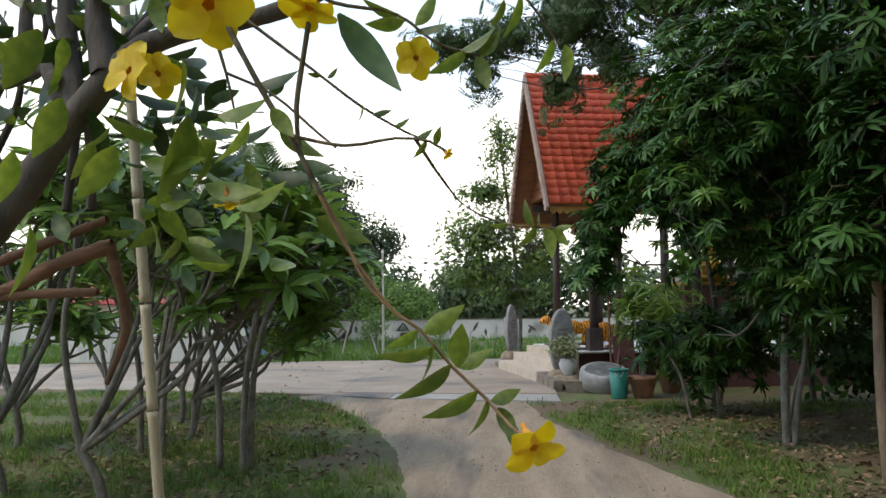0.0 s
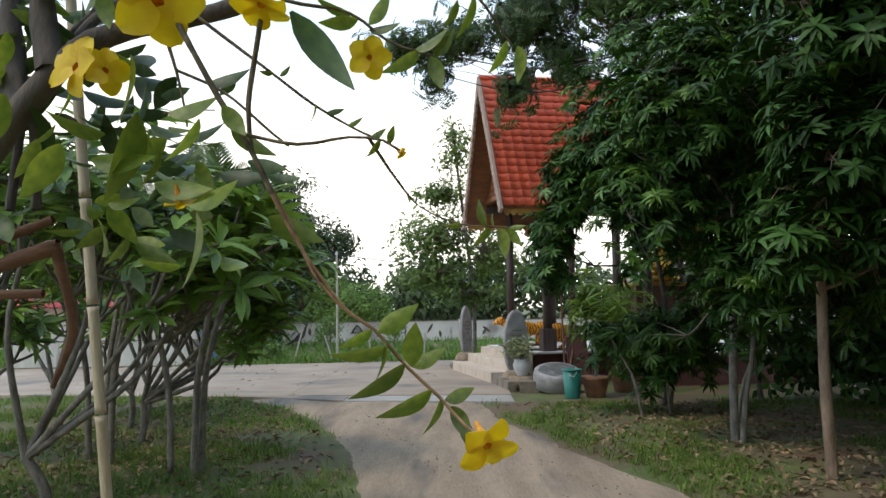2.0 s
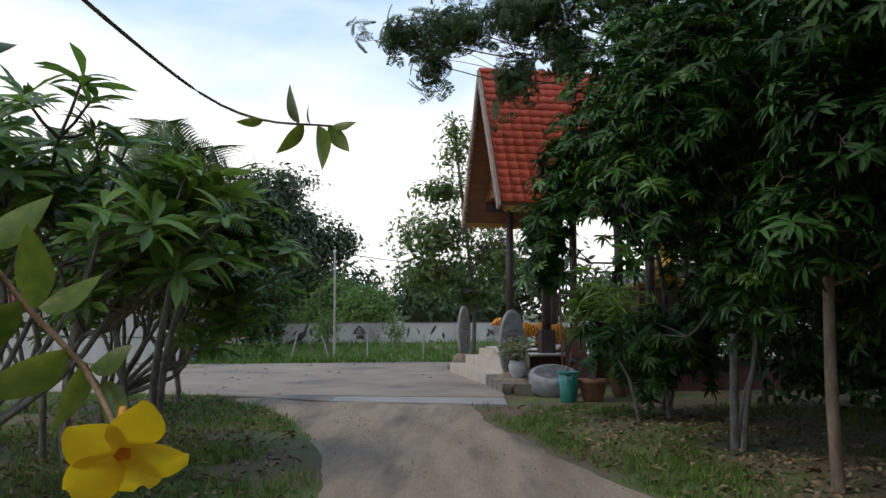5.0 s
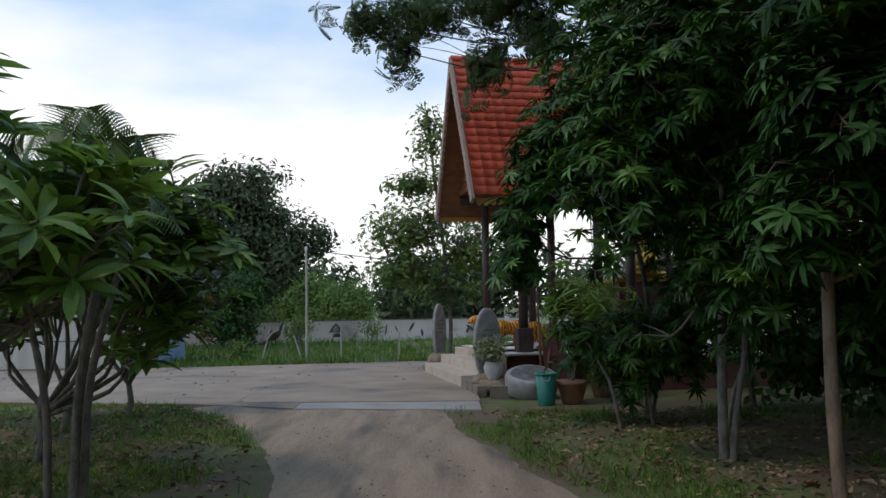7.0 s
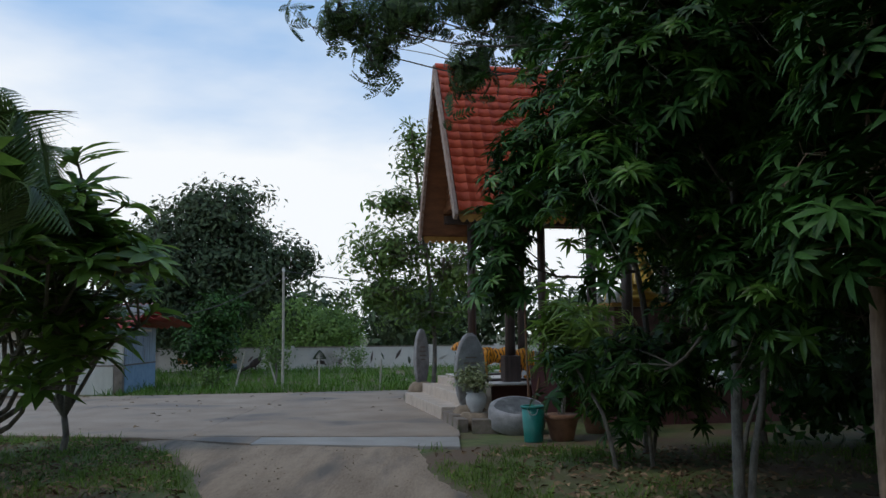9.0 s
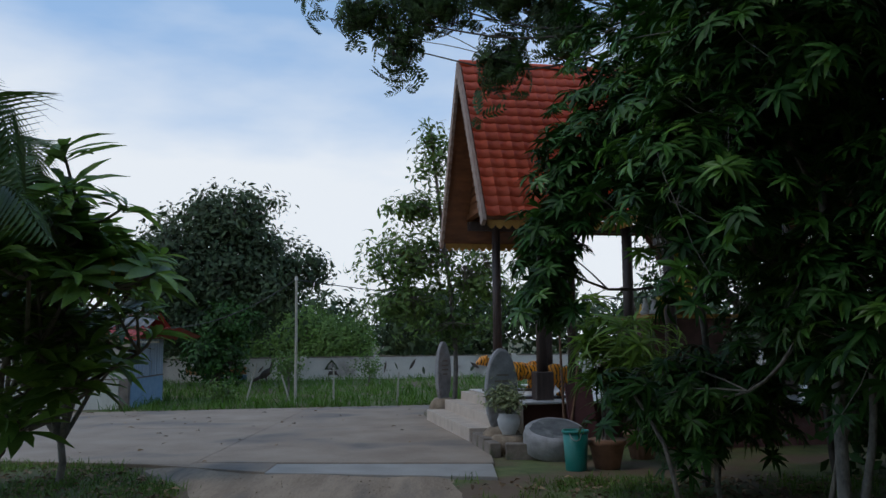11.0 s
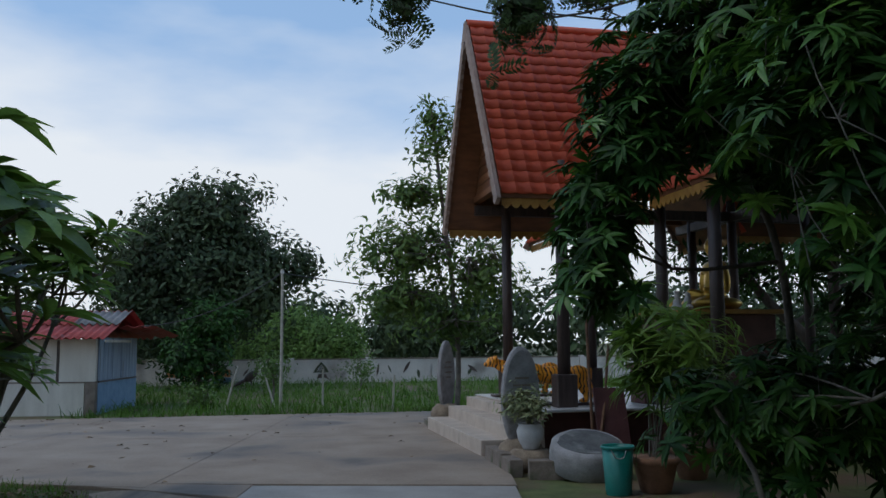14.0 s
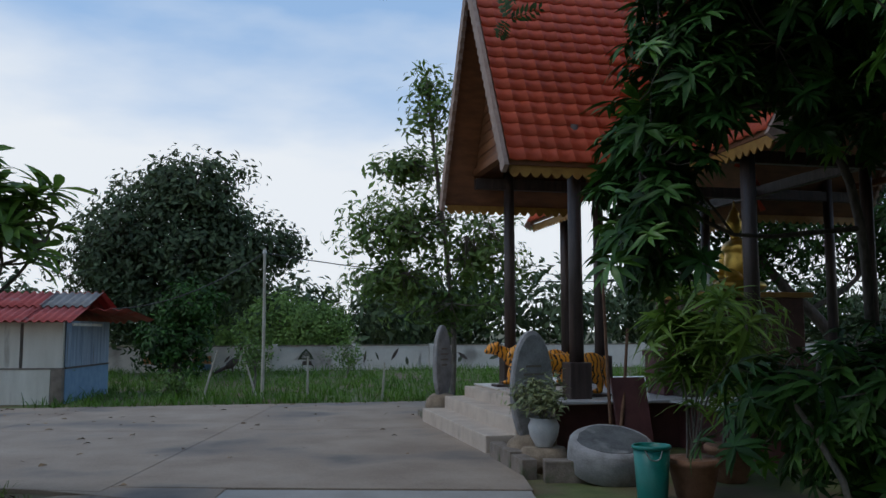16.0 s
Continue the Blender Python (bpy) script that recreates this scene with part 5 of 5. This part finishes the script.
# Timber hut with corrugated roof.
hut = thing("hut", "small cream and blue hut with red corrugated roof", "hut", (-7.8, 25.05, 0), 4)
part("wall", box(-5.2, 0, 0.72, 0, 0.1, 1.68), M_HUTW, hut, "stained cream upper wall")
part("wall", box(-5.2, -0.02, -0.03, -0.22, 0.1, 0.70), M_HUTW, hut, "cream plastered lower wall")
part("corner_pillar", box(-0.20, -0.05, -0.03, 0.02, 0.14, 0.70, 0.01), M_KERB, hut, "bare brown masonry pillar")
part("rail", box(-5.2, -0.035, 0.703, 0.03, 0.12, 0.735), M_KERB, hut)
for i in range(9):
    part("plank", box(0.0, 0.14 + i * 0.335, 0.74, 0.025 + 0.006 * (i % 2), 0.14 + (i + 1) * 0.335 - 0.008, 1.72), M_HUTB, hut)
part("side_base", box(-0.02, 0.14, -0.03, 0.03, 3.15, 0.70), M_BLUEP, hut, "pale blue lower side wall")
part("side_rail", box(-0.01, 0.14, 0.703, 0.045, 3.15, 0.735), M_POST, hut)
part("back_wall", box(-5.2, 3.1, -0.03, -0.03, 3.16, 1.7), M_HUTW, hut)
for i in range(1, 6):
    part("stud", box(-0.85 * i, -0.012, 0.74, -0.85 * i + 0.06, 0.0, 1.66), M_BARK_D if i == 1 else M_HUTW, hut)


def corrugated(x0, x1, y0, z0, y1, z1, waves):
    """A wavy roof sheet from eave to ridge."""
    n = waves * 6
    bm = bmesh.new()
    rows = []
    for y, z in ((y0, z0), (y1, z1)):
        for dz in (0, -0.014):
            rows.append([bm.verts.new((x0 + (x1 - x0) * i / n, y, z + dz + 0.028 * math.cos(2 * math.pi * i * waves / n))) for i in range(n + 1)])
    for a, b in ((0, 2), (1, 3), (0, 1), (2, 3)):
        for i in range(n):
            bm.faces.new((rows[a][i], rows[a][i + 1], rows[b][i + 1], rows[b][i]))
    bmesh.ops.recalc_face_normals(bm, faces=bm.faces[:])
    return bm


for i in range(6):
    x1 = 0.35 - i * 1.0
    part("roof_sheet", corrugated(x1 - 1.04, x1, -0.42, 1.70, 0.62, 2.03, 6), M_HUTROOF, hut, smooth=True)
    part("roof_sheet", corrugated(x1 - 1.04, x1, 0.52, 2.035, 1.5, 2.36, 6), M_HUTROOF_G if i == 0 else M_HUTROOF, hut, "bare grey sheet" if i == 0 else "", True)
    part("roof_sheet", corrugated(x1 - 1.04, x1, 3.5, 1.72, 1.5, 2.37, 6), M_HUTROOF, hut, smooth=True)
part("side_roof", corrugated(0.1, 1.0, 0.9, 1.98, 3.5, 1.76, 3), M_HUTROOF, hut, smooth=True)
part("fascia", box(0.30, -0.36, 1.60, 0.34, 1.5, 1.66), M_POLE, hut)

# Poles and cable across the road.
pole = thing("utility_pole", "thin pale wooden pole carrying a sagging cable", "pole", (-3.8, 25.85, 0))
Tubes(10).add(smooth_line([(0, 0, -0.05), (0.01, 0, 1.5), (0.0, 0, 3.30)], 0.3), 0.04, 0.03).object("shaft", M_POLE, pole)
part("insulator", lathe([(0.03, 3.18), (0.045, 3.2), (0.045, 3.25), (0.02, 3.27)], 10), M_WHITEPOT, pole)
for x, y, h, dx in ((-2.82, 25.85, 0.95, 0.0), (-5.15, 26.1, 1.05, 0.3), (-4.0, 26.3, 0.75, -0.25), (-1.2, 25.9, 0.8, 0.05)):
    ob = Tubes(7).add([(0, 0, -0.05), (dx * 0.5, 0, h * 0.5), (dx, 0, h)], 0.028, 0.022).object("stake", M_POLE)
    ob.matrix_world = pose(x, y, 0)
    tagged(ob, "short pale wooden stake in the grass", "stake", "stakes across the road")
for a, b, sag in (((-3.8, 25.85, 3.22), (-7.1, 25.9, 1.98), 0.28), ((-3.8, 25.85, 3.2), (14, 33, 4.2), 0.9)):
    a, b = np.array(a), np.array(b)
    line = [a + (b - a) * t - (0, 0, sag * 4 * t * (1 - t)) for t in np.linspace(0, 1, 24)]
    tagged(Tubes(5).add(line, 0.013, 0.013).object("cable", M_WIRE), "thin sagging dark cable from the pole", "cable")

# ---- allamanda vine over the track ----
vine = thing("allamanda_vine", "flowering allamanda vine with trumpet-shaped yellow flowers", "vine", (-2.3, 1.5, 0))
VO = np.array((-2.3, 1.5, 0.0))


def stem(points, r0, r1, mat, name="stem", sides=7, knots=0.15, parent=vine, origin=VO):
    random.seed(len(points))
    return Tubes(sides).add(smooth_line([np.array(p) - origin for p in points], 0.025), r0, r1, knots).object(name, mat, parent)


stem([(-2.3, 1.5, -0.03), (-2.1, 1.55, 0.7), (-1.6, 1.62, 1.25), (-1.18, 1.654, 1.62), (-0.989, 1.654, 1.864), (-0.887, 1.654, 1.973), (-0.80, 1.654, 2.01), (-0.692, 1.654, 2.029), (-0.581, 1.654, 2.06), (-0.40, 1.66, 2.15)], 0.078, 0.010, M_BARK_D, "main_limb", 10)
stem([(-0.93, 1.65, 1.94), (-0.96, 1.68, 2.1), (-0.92, 1.7, 2.3)], 0.026, 0.016, M_BARK_D)
stem([(-0.99, 1.66, 1.87), (-1.04, 1.72, 2.05), (-1.05, 1.75, 2.3)], 0.022, 0.014, M_BARK_D)
stem([(-1.0, 1.66, 1.86), (-1.12, 1.8, 2.0), (-1.22, 1.9, 2.1), (-1.26, 1.95, 2.35)], 0.018, 0.010, M_BARK_D)
stem([(-1.12, 1.8, 2.0), (-1.25, 1.85, 1.98), (-1.4, 1.9, 2.05)], 0.010, 0.005, M_BARK_D)
stem([(-0.95, 1.66, 1.92), (-0.90, 1.8, 2.1), (-0.84, 1.95, 2.22), (-0.8, 2.0, 2.4)], 0.012, 0.007, M_BARK_D)
stem([(-0.70, 1.60, 2.02), (-0.654, 1.504, 1.958), (-0.594, 1.504, 1.847), (-0.544, 1.504, 1.765), (-0.513, 1.504, 1.698)], 0.005, 0.0045, M_TWIG)
stem([(-0.513, 1.504, 1.698), (-0.473, 1.504, 1.622), (-0.429, 1.504, 1.556), (-0.394, 1.504, 1.513), (-0.355, 1.504, 1.486), (-0.308, 1.504, 1.431), (-0.258, 1.50, 1.384), (-0.220, 1.47, 1.345), (-0.196, 1.432, 1.332)], 0.0032, 0.0024, M_TWIG_R)
stem([(-0.545, 1.51, 1.765), (-0.487, 1.51, 1.655), (-0.44, 1.50, 1.56), (-0.39, 1.504, 1.508)], 0.003, 0.0022, M_TWIG_R)
stem([(-0.522, 1.524, 2.06), (-0.54, 1.524, 1.943), (-0.554, 1.524, 1.842), (-0.549, 1.524, 1.774)], 0.005, 0.004, M_TWIG)
stem([(-0.56, 1.504, 1.792), (-0.473, 1.504, 1.774), (-0.393, 1.504, 1.784), (-0.34, 1.504, 1.778), (-0.314, 1.504, 1.762)], 0.003, 0.002, M_TWIG)
stem([(-0.66, 1.57, 2.01), (-0.528, 1.554, 1.905), (-0.454, 1.554, 1.847), (-0.381, 1.554, 1.803), (-0.34, 1.51, 1.779)], 0.003, 0.0018, M_TWIG)
stem([(-0.708, 1.554, 2.0), (-0.679, 1.554, 1.909), (-0.664, 1.554, 1.843), (-0.66, 1.554, 1.815)], 0.004, 0.0016, M_TWIG)
stem([(-0.70, 1.554, 1.838), (-0.664, 1.554, 1.843), (-0.615, 1.554, 1.842)], 0.0018, 0.0012, M_TWIG)
stem([(-0.679, 1.554, 1.909), (-0.60, 1.55, 1.87), (-0.52, 1.54, 1.80), (-0.49, 1.52, 1.775)], 0.0028, 0.002, M_TWIG)
stem([(-0.362, 1.504, 1.782), (-0.335, 1.70, 1.75), (-0.30, 1.93, 1.725), (-0.22, 1.94, 1.69), (-0.12, 1.94, 1.68)], 0.0028, 0.0016, M_TWIG)
stem([(-0.60, 1.70, 2.12), (-0.53, 1.704, 2.077), (-0.416, 1.704, 2.052), (-0.345, 1.704, 1.998), (-0.264, 1.704, 1.97)], 0.004, 0.002, M_TWIG)
stem([(-0.40, 1.66, 2.15), (-0.28, 1.75, 2.16), (-0.19, 1.72, 2.09), (-0.12, 1.75, 2.0)], 0.005, 0.002, M_TWIG)

for k in range(9):
    a = random.Random(200 + k)
    x, y = -1.0 - 0.07 * k, 1.75 + 0.04 * k
    stem([(x, y, 1.80 + a.uniform(-0.1, 0.1)), (x + a.uniform(-0.05, 0.10), y + 0.04, 1.98), (x + a.uniform(-0.08, 0.16), y + 0.06, 2.14), (x + a.uniform(-0.1, 0.2), y + 0.08, 2.36)], 0.010, 0.004, M_BARK_D)
leaf_me = mesh_quads("leaf", *leaf_blade(0.10, 0.042, 0.25, 0.25, 8, 0.8), [M_LEAF_VINE])


# Darker green than M_LEAF_VINE, for the large leaf and the upper-left clusters.
M_LEAF_VINE_D = material("dark_allamanda_leaf", (0.025, 0.06, 0.012), (0.07, 0.13, 0.025), 14, 0.45, bump=0.1, per_object=0.35, translucent=0.25)
dark_leaf_me = mesh_quads("leaf", *leaf_blade(0.11, 0.040, 0.3, 0.25, 6, 0.8), [M_LEAF_VINE_D])


def leaf(p, aim, size, roll=0.0, label="", parent=None, me=None):
    """A leaf from p, pointing along aim."""
    x = Vector(aim).normalized()
    side = x.cross(Vector((0, -0.25, 1)))
    side = (side if side.length > 0.05 else Vector((0, 1, 0))).normalized()
    up = side.cross(x) * -1
    m = Matrix((x, side, x.cross(side))).transposed().to_4x4()
    return piece("leaf", me or leaf_me, parent or vine, Matrix.Translation(Vector(p) - Vector(VO)) @ m @ Matrix.Rotation(radians(roll), 4, "X") @ Matrix.Diagonal((size, size, size, 1)), label)


leaf((-0.483, 1.504, 1.985), (0.09, 0.02, -0.12), 1.55, 75, "large ribbed olive-green leaf", me=dark_leaf_me).scale.y *= 0.72
for p, a, s, r in (((-0.36, 1.504, 1.487), (-0.05, 0, -0.04), 0.6, 60), ((-0.335, 1.50, 1.46), (-0.09, -0.02, -0.03), 0.9, 50), ((-0.31, 1.50, 1.435), (-0.08, -0.02, -0.075), 1.0, 60), ((-0.30, 1.50, 1.43), (0.01, -0.02, 0.1), 0.75, 70),
                   ((-0.27, 1.50, 1.395), (-0.08, -0.01, -0.06), 0.95, 60), ((-0.255, 1.50, 1.385), (-0.02, 0, -0.08), 0.65, 70), ((-0.25, 1.50, 1.38), (0.07, -0.02, 0.02), 0.55, 50), ((-0.24, 1.50, 1.37), (0.05, -0.02, -0.08), 0.6, 60),
                   ((-0.35, 1.50, 1.483), (0.06, 0.02, 0.035), 0.75, 50), ((-0.34, 1.50, 1.47), (0.0, -0.02, -0.1), 0.7, 75), ((-0.30, 1.51, 1.43), (0.08, 0.02, 0.03), 0.6, 40), ((-0.225, 1.50, 1.35), (0.03, 0, -0.08), 0.5, 70),
                   ((-0.345, 1.504, 1.78), (-0.03, 0, -0.06), 0.35, 60), ((-0.36, 1.504, 1.782), (0.05, 0, 0.02), 0.3, 50), ((-0.33, 1.504, 1.772), (0.01, 0, 0.06), 0.3, 60), ((-0.45, 1.53, 1.845), (0.0, 0, -0.07), 0.35, 65),
                   ((-0.43, 1.53, 1.83), (0.06, 0, 0.0), 0.3, 50), ((-0.52, 1.55, 1.90), (-0.04, 0, 0.0), 0.25, 50), ((-0.51, 1.55, 1.895), (0.03, 0, 0.02), 0.25, 50), ((-0.40, 1.54, 1.81), (0.05, 0, 0.015), 0.3, 40),
                   ((-0.41, 1.704, 2.05), (-0.08, 0, 0.02), 0.8, 30), ((-0.40, 1.704, 2.04), (-0.09, 0, -0.02), 0.75, 50), ((-0.38, 1.704, 2.03), (0.05, 0, 0.06), 0.7, 50), ((-0.38, 1.704, 2.02), (0.08, 0, 0.0), 0.6, 40),
                   ((-0.30, 1.704, 1.98), (0.08, 0, 0.03), 0.75, 30), ((-0.29, 1.704, 1.98), (-0.06, 0, -0.05), 0.8, 50), ((-0.27, 1.704, 1.97), (0.03, 0, -0.08), 0.7, 70), ((-0.264, 1.704, 1.97), (0.06, 0, 0.06), 0.6, 50),
                   ((-0.19, 1.70, 2.08), (-0.02, 0, -0.11), 0.85, 75), ((-0.22, 1.70, 2.07), (-0.02, 0, -0.07), 0.55, 70), ((-0.13, 1.75, 2.01), (-0.03, 0, -0.09), 0.7, 70), ((-0.11, 1.75, 2.0), (0.015, 0, -0.1), 0.75, 75),
                   ((-0.735, 1.504, 1.92), (0.01, 0, -0.13), 1.2, 80), ((-0.73, 1.52, 1.83), (-0.02, 0, -0.13), 1.5, 80), ((-0.68, 1.52, 1.83), (0.1, 0, 0.01), 0.9, 40), ((-0.63, 1.504, 1.67), (0.01, 0, -0.12), 1.2, 80),
                   ((-0.64, 1.504, 1.68), (0.1, 0, 0.03), 0.9, 40), ((-0.78, 1.52, 1.80), (-0.12, 0, 0.02), 1.1, 40), ((-0.80, 1.52, 1.76), (0.12, 0, -0.02), 1.1, 40), ((-0.70, 1.52, 1.72), (0.1, 0, -0.03), 1.0, 40),
                   ((-0.55, 1.504, 2.02), (0.08, 0, 0.03), 0.8, 60), ((-0.84, 1.5, 1.78), (-0.06, 0, -0.1), 1.1, 70), ((-0.93, 1.5, 1.86), (-0.05, 0, -0.13), 1.1, 80), ((-0.98, 1.52, 1.98), (-0.07, 0, -0.12), 1.2, 80),
                   ((-1.02, 1.52, 1.78), (-0.02, 0, -0.13), 1.0, 80), ((-1.0, 1.5, 2.06), (-0.1, 0, -0.03), 1.1, 60), ((-0.88, 1.5, 2.05), (0.09, 0, -0.06), 0.9, 70), ((-1.0, 1.54, 1.66), (0.0, 0, -0.13), 1.2, 80),
                   ((-0.165, 1.94, 1.685), (-0.03, 0, 0.06), 0.6, 70), ((-0.15, 1.94, 1.683), (-0.01, 0, 0.03), 0.3, 60), ((-0.16, 1.94, 1.683), (-0.03, -0.01, -0.05), 0.55, 75), ((-0.14, 1.94, 1.68), (0.02, -0.01, -0.06), 0.7, 75), ((-0.125, 1.94, 1.68), (0.03, 0, -0.04), 0.5, 60), ((-0.215, 1.94, 1.69), (-0.04, 0, -0.01), 0.4, 50), ((-0.12, 1.94, 1.68), (0.03, 0, 0.0), 0.35, 50)):
    leaf(p, a, s, r)
random.seed(77)
for i in range(95):
    c = random.choice(((-1.18, 1.85, 2.12), (-1.05, 1.95, 2.18), (-1.3, 1.95, 1.95), (-1.25, 1.8, 2.2), (-1.15, 1.9, 1.98), (-0.85, 1.95, 2.2), (-0.74, 1.56, 1.72), (-0.82, 1.6, 1.68), (-1.0, 1.62, 1.95), (-0.95, 1.7, 2.1), (-0.65, 1.55, 1.7)))
    p = [c[k] + random.gauss(0, 0.075) for k in range(3)]
    leaf(p, (random.gauss(0, 1), random.gauss(0, 0.4), random.gauss(-0.3, 0.6)), random.uniform(0.5, 1.0), random.uniform(10, 80))


for i in range(150):
    c = random.choice(((-1.1, 1.9, 2.2), (-1.0, 1.85, 2.12), (-1.15, 1.95, 2.05), (-1.2, 1.85, 1.95), (-1.0, 1.8, 2.0), (-0.85, 1.95, 1.92), (-0.9, 1.9, 1.80), (-1.05, 1.75, 1.85), (-0.75, 1.85, 1.84), (-1.2, 2.0, 2.3)))
    p = [c[k] + random.gauss(0, 0.085) for k in range(3)]
    leaf(p, (random.gauss(0, 1), random.gauss(0, 0.4), random.gauss(-0.3, 0.6)), random.uniform(0.6, 1.15), random.uniform(10, 80), me=dark_leaf_me)


def petal_geometry(size):
    """One broad rounded petal, rising from the tube and bending outwards along +x."""
    v, q, n, w = [], [], 7, 5
    for i in range(n):
        t = i / (n - 1)
        half = size * 0.46 * math.sin(math.pi * (0.14 + 0.80 * t)) ** 0.8
        for j in range(w):
            s = j / (w - 1) * 2 - 1
            v.append((size * (0.12 + 0.88 * t), half * s, size * (0.25 * t - 0.34 * t * t + 0.10 * s * s * t)))
    for i in range(n - 1):
        for j in range(w - 1):
            o = i * w + j
            q.append((o, o + w, o + w + 1, o + 1))
    return v, q


petal_me = mesh_quads("petal", *petal_geometry(0.055), [M_PETAL])
throat_bm = lathe([(0.004, -0.055), (0.006, -0.04), (0.011, -0.025), (0.017, -0.003), (0.013, -0.006), (0.004, -0.02)], 14)
throat_me = bpy.data.meshes.new("flower")
throat_bm.to_mesh(throat_me)
throat_bm.free()
throat_me.materials.append(M_THROAT)


def flower(p, aim, size, label=""):
    f = piece("flower", throat_me, vine, Matrix.Translation(Vector(p) - Vector(VO)) @ Vector(aim).to_track_quat("Z", "Y").to_matrix().to_4x4() @ Matrix.Diagonal((size, size, size, 1)), label)
    for i in range(5):
        piece("petal", petal_me, f, Matrix.Translation((0, 0, 0.0005 * i)) @ pose(0, 0, 0, 8, -12 + 9 * ((i * 2) % 3), 72 * i))


flower((-0.190, 1.423, 1.323), (0.25, -0.6, -0.5), 0.85)
flower((-0.690, 1.50, 2.005), (0.1, -0.7, -0.3), 1.35)
flower((-0.528, 1.50, 1.995), (-0.2, -0.3, -0.9), 0.95)
flower((-0.815, 1.494, 1.900), (-0.45, -0.8, 0.15), 0.95)
flower((-0.772, 1.50, 1.895), (0.5, -0.5, 0.1), 0.75)
flower((-0.378, 1.69, 1.965), (0.0, -0.8, -0.1), 0.75)
flower((-0.661, 1.52, 1.690), (0.1, 0.3, -0.9), 0.5)
flower((-0.312, 1.504, 1.758), (0.6, -0.2, -0.5), 0.22, "closed orange bud")

# Propped bamboo pole and dry branches beside the vine.
bamboo = thing("bamboo_pole", "upright pale bamboo pole beside the vine", "pole", (-1.13, 2.62, 0))
for i in range(8):
    z0 = i * 0.31
    seg = part("segment", lathe([(0.017, z0), (0.0155, z0 + 0.02), (0.0155, z0 + 0.285), (0.017, z0 + 0.302)], 12), M_BAMBOO, bamboo, smooth=True)
    seg.matrix_basis = pose(0, 0, 0, 0, -5, 0)
dry = thing("dry_branch", "dead reddish-brown forked branch caught in the vine", "branch", (-1.6, 2.05, 0))
DO = np.array((-1.6, 2.05, 0.0))
for pts, r0, r1 in (([(-1.6, 2.05, -0.02), (-1.62, 2.03, 0.8), (-1.5, 2.004, 1.53), (-1.33, 2.004, 1.560), (-1.203, 2.004, 1.621), (-1.076, 2.004, 1.663)], 0.022, 0.016), ([(-1.48, 2.01, 1.56), (-1.332, 2.004, 1.629), (-1.09, 2.004, 1.719)], 0.014, 0.01),
                    ([(-1.50, 2.01, 1.54), (-1.253, 2.0, 1.557), (-1.106, 2.0, 1.561)], 0.012, 0.009), ([(-1.084, 2.0, 1.668), (-1.065, 2.05, 1.508), (-1.075, 2.05, 1.44), (-1.107, 2.05, 1.358)], 0.015, 0.006)):
    stem(pts, r0, r1, M_DRYWOOD, "branch", 8, 0.3, dry, DO)
